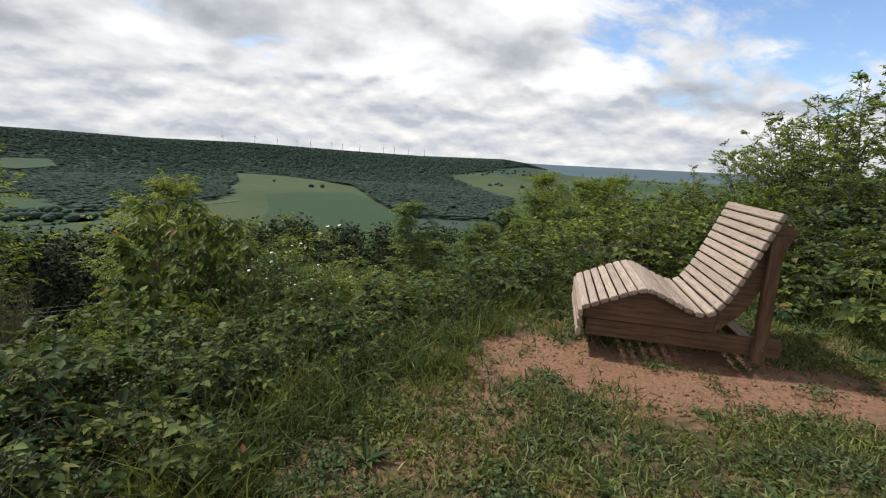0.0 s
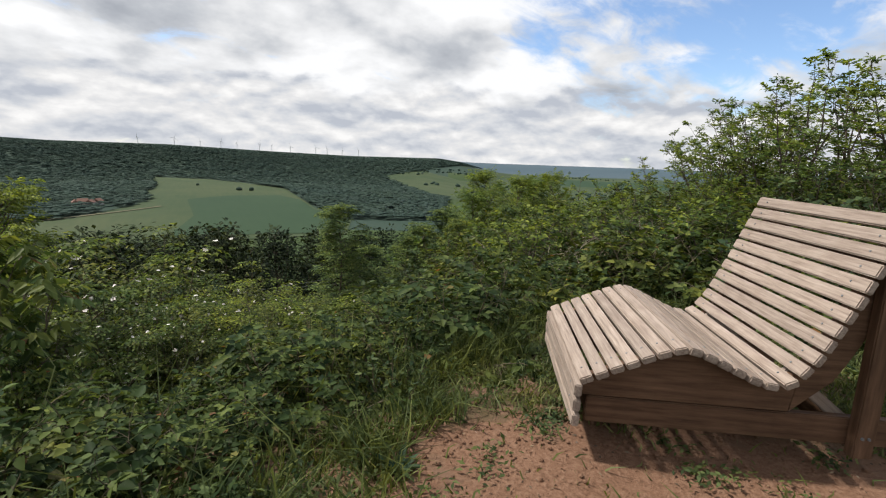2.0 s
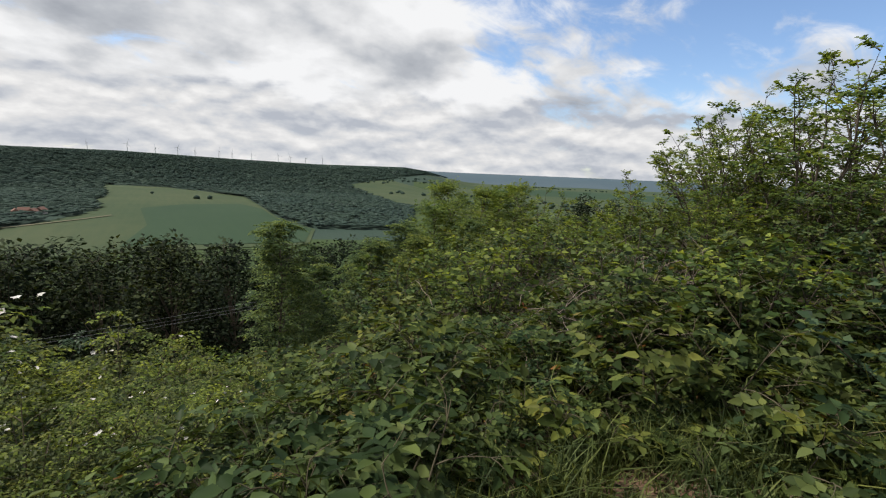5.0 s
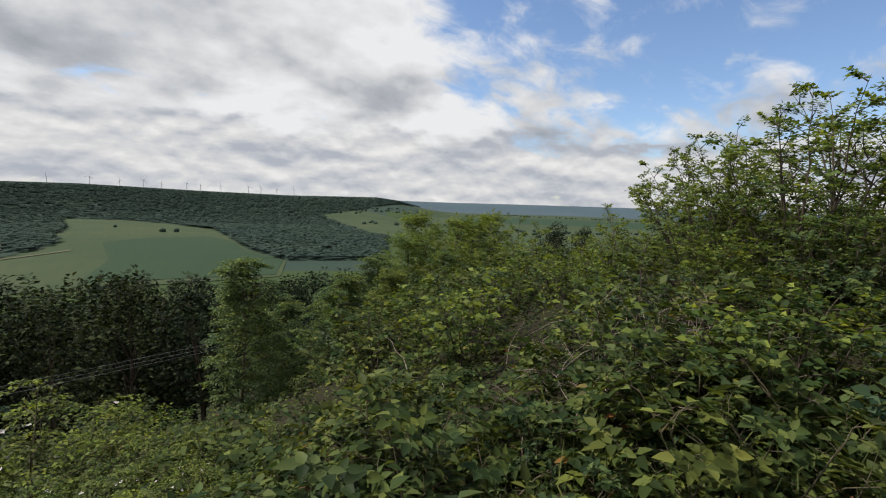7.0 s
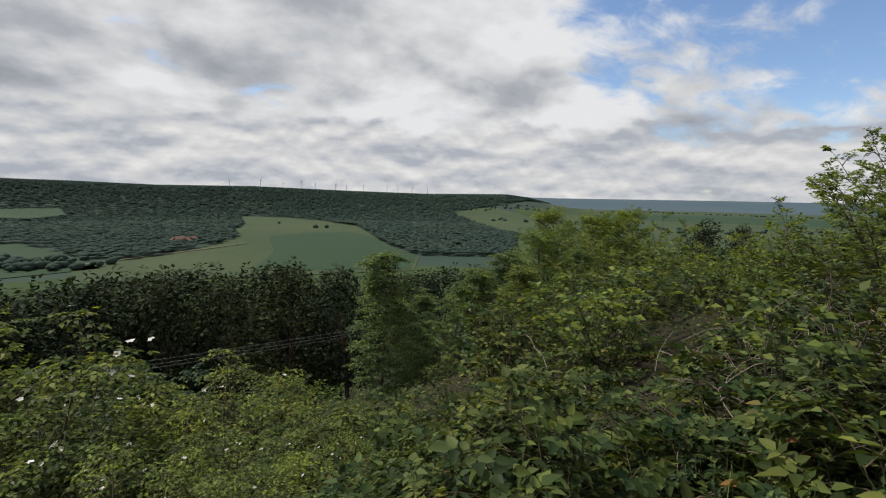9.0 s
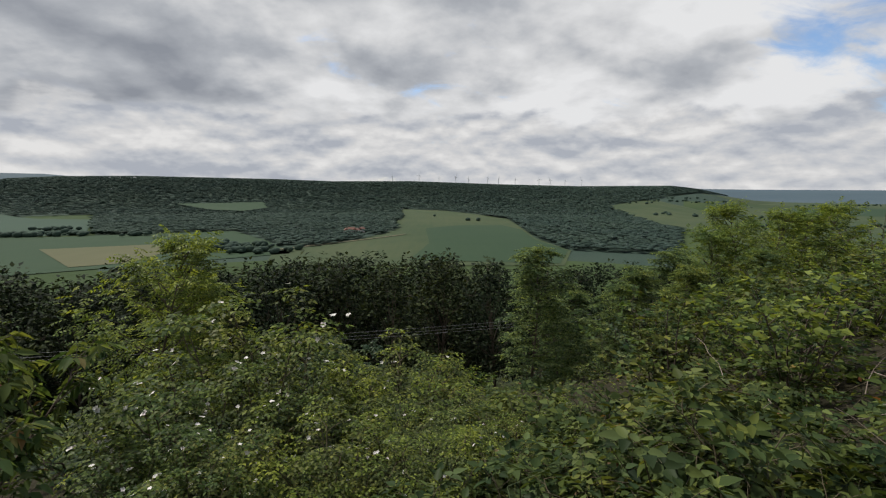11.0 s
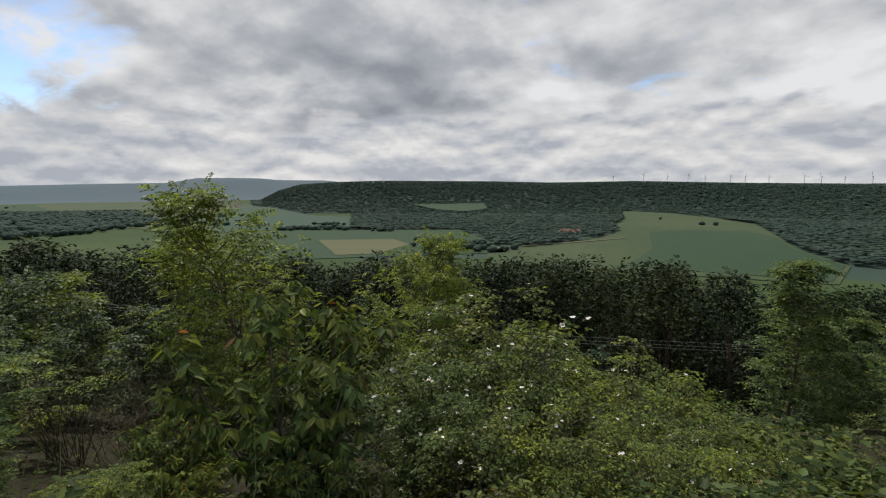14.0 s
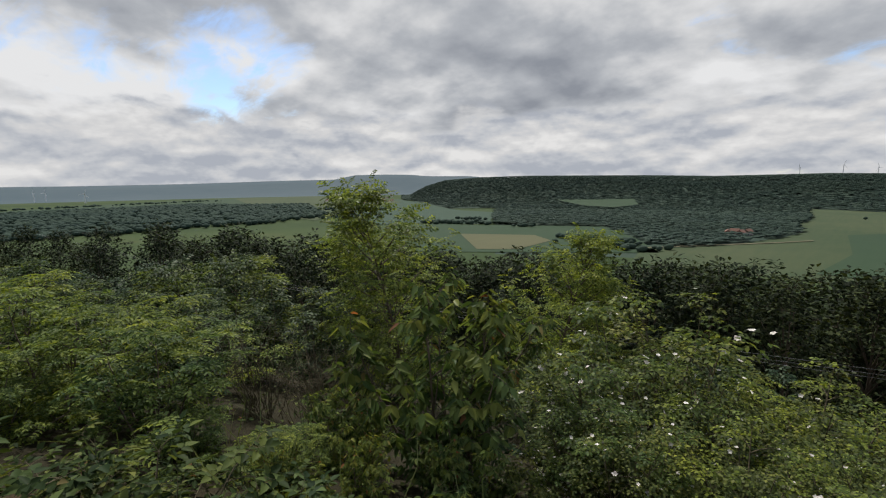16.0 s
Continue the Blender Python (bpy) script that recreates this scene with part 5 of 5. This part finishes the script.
def turf_place(rng, n):
    P = rng.uniform((-4.5, -1.5), (5.5, 7.0), (n, 2))
    e = edge_dist(P[:, 0], P[:, 1])
    clump = 0.5 + 0.5 * np.sin(P[:, 0] * 4.3 + 1.3 * np.sin(P[:, 1] * 3.1)) * np.sin(P[:, 1] * 5.1 + P[:, 0])
    keep = (e < 0.3) & (rng.random(n) < bare(P[:, 0], P[:, 1]) * (0.25 + 0.75 * clump) + 0.02)
    return P[keep]


def rim_place(rng, n):
    k = rng.integers(2, len(EDGE) - 3, n)
    t = rng.random(n)[:, None]
    P = EDGE[k] * (1 - t) + EDGE[k + 1] * t
    P = P + rng.normal(0, 0.22, P.shape)
    tuft = np.sin(P[:, 0] * 6.1) * np.sin(P[:, 1] * 5.3 + 1) > -0.35
    return P[tuft & (np.hypot(P[:, 0] - 1.0, P[:, 1] - 5.3) > 0.4) & (np.hypot(P[:, 0] - 1.5, P[:, 1] - 5.95) > 0.4)]


def mixed_place(rng, n):
    P = rng.uniform((-5, 2.5), (9, 10.5), (n, 2))
    e = edge_dist(P[:, 0], P[:, 1])
    tuft = np.sin(P[:, 0] * 2.3 + 0.5) * np.sin(P[:, 1] * 2.9 + P[:, 0]) + 0.4 * np.sin(P[:, 0] * 7) > -0.2
    return P[(e > 0.0) & (e < np.where(P[:, 0] > 1.6, 2.8, 1.0)) & tuft]


grass("bank_grass", "long green grass growing through the brambles", 8000, mixed_place, 0.75, 37, 0.0045, LEAF_WEED)
grass("turf", "short trodden green grass", 190000, turf_place, 0.12, 31, 0.0055)
grass("tall_grass", "tall grass along the rim of the clearing", 9500, rim_place, 0.38, 32, 0.005, LEAF_WEED)


def leaf_carpet(name, label, n, place, low, high, seed, mat, size, grow=0.0, wid=0.6):
    """Small plants nobody could count: flat-held leaves at uneven height over the ground."""
    rng = np.random.default_rng(seed)
    P = place(rng, n)
    lump = 0.5 + 0.3 * np.sin(P[:, 0] * 1.9 + np.sin(P[:, 1] * 1.3)) * np.sin(P[:, 1] * 2.3 + 1) + 0.2 * np.sin(P[:, 0] * 4.7 + 2) * np.sin(P[:, 1] * 5.1)
    far_ = np.hypot(P[:, 0] - EYE[0], P[:, 1] - EYE[1])
    z = land(P[:, 0], P[:, 1]) + low + (high - low) * lump * rng.uniform(0.2, 1.0, len(P)) * (1 + grow * far_)
    D = rng.normal(0, 1, (len(P), 3))
    D[:, 2] *= 0.35
    N = rng.normal(0, 0.4, (len(P), 3))
    N[:, 2] += 1
    V, F = leaves(np.column_stack([P, z]), D, N, (size + grow * size * far_ * 1.2) * rng.uniform(0.6, 1.2, len(P)), wid, simple=True)
    return tagged(new(name, raw_mesh(name, V, F, mat)), label, "undergrowth", kind="stuff")


def slope_place(rng, n):
    r = 1.2 + 46 * rng.random(n) ** 1.35
    a = rng.uniform(radians(-105), radians(105), n)
    P = np.column_stack([EYE[0] + r * np.sin(a), EYE[1] + r * np.cos(a)])
    clear = (P[:, 0] > -9) & (P[:, 0] < 2.5) & (P[:, 1] > 6.3) & (P[:, 1] < 15)
    return P[(edge_dist(P[:, 0], P[:, 1]) > 0.12) & (~clear | (rng.random(n) < 0.45))]


def weed_place(rng, n):
    c = rng.uniform((-3.5, 0.0), (5.2, 6.6), (1500, 2))
    c = c[(rng.random(1500) < 0.22 + 0.78 * bare(c[:, 0], c[:, 1])) & (edge_dist(c[:, 0], c[:, 1]) < 0.2)]
    P = c[rng.integers(0, len(c), n)] + rng.normal(0, 0.055, (n, 2))
    return P


leaf_carpet("undergrowth", "green undergrowth covering the slope", 60000, slope_place, 0.03, 0.22, 33, LEAF_BRAMBLE, 0.055, 0.05)
leaf_carpet("low_weeds", "low green weeds in the trodden turf", 52000, weed_place, 0.005, 0.08, 34, LEAF_WEED, 0.040, 0.0, 0.45)


def stalk_place(rng, n):
    c = np.array([(-2.2, 6.6), (-3.0, 6.1), (-0.7, 7.1), (-3.6, 6.7), (0.6, 7.4), (1.6, 7.6), (-1.2, 6.8)])
    return c[rng.integers(0, len(c), n)] + rng.normal(0, 0.16, (n, 2))


grass("grass_stalks", "tall pale flowering grass stalks", 90, stalk_place, 1.15, 35, 0.004)

LEAF_DRY = leaf_mat("dry_leaf", (0.10, 0.065, 0.04), (0.17, 0.115, 0.07), (0.26, 0.19, 0.12), 0.1, 0.7)


def litter_place(rng, n):
    P = rng.uniform((-2.5, 1.0), (5.0, 6.4), (n, 2))
    return P[edge_dist(P[:, 0], P[:, 1]) < 0.1]


leaf_carpet("leaf_litter", "dry brown leaf litter on the soil", 4200, litter_place, 0.004, 0.012, 38, LEAF_DRY, 0.026, 0.0, 0.4)


def soil_clods():
    rng = np.random.default_rng(39)
    n = 2600
    P = rng.uniform((0.2, 3.2), (4.2, 6.2), (n, 2))
    P = P[bare(P[:, 0], P[:, 1]) < 0.7]
    v, f = ico()
    n = len(P)
    r = 0.004 + 0.014 * rng.random(n) ** 3
    V = v[None] * r[:, None, None] * rng.uniform(0.6, 1.3, (n, len(v), 3)) + np.column_stack([P, land(P[:, 0], P[:, 1]) + r * 0.3])[:, None]
    F = (f[None] + (np.arange(n) * len(v))[:, None, None]).reshape(-1, 3)
    return tagged(new("soil_clods", raw_mesh("soil_clods", V.reshape(-1, 3), F, GROUND)), "crumbs of dry reddish soil", "soil", kind="stuff")


soil_clods()


def dock_plant(seed):
    rng = np.random.default_rng(seed)
    n = 14
    th = np.arange(n) * 2.4
    D = np.column_stack([np.cos(th), np.sin(th), rng.uniform(0.3, 1.1, n)])
    N = np.column_stack([-np.cos(th) * 0.6, -np.sin(th) * 0.6, np.ones(n)])
    V, F = leaves(np.column_stack([np.cos(th) * 0.01, np.sin(th) * 0.01, np.zeros(n)]), D, N, rng.uniform(0.14, 0.27, n), 0.34, 0.3, 0.3)
    root = new("dock_plant")
    under(new("rosette", raw_mesh("rosette", V, F, LEAF_ASH)), root)
    V, F = tubes([(bend(rng, (0, 0, -0.02), (0.1, 0, 1), 0.2, 5, 0.1), 0.006, 0.003)], 6)
    under(new("stalk", raw_mesh("stalk", V, F, LEAF_ASH, True)), root)
    return tagged(root, "broad-leaved dock at the edge of the bare soil", "weed", "docks in the clearing")


for k, (x, y, sc) in enumerate(((0.62, 5.45, 0.6), (0.2, 5.2, 0.5), (1.35, 3.3, 0.6), (0.6, 3.6, 0.55), (2.4, 3.5, 0.5), (-0.5, 4.2, 0.6), (4.1, 5.0, 0.8), (3.9, 4.4, 0.6))):
    put(dock_plant(50 + k), x, y, 40 * k, sc)
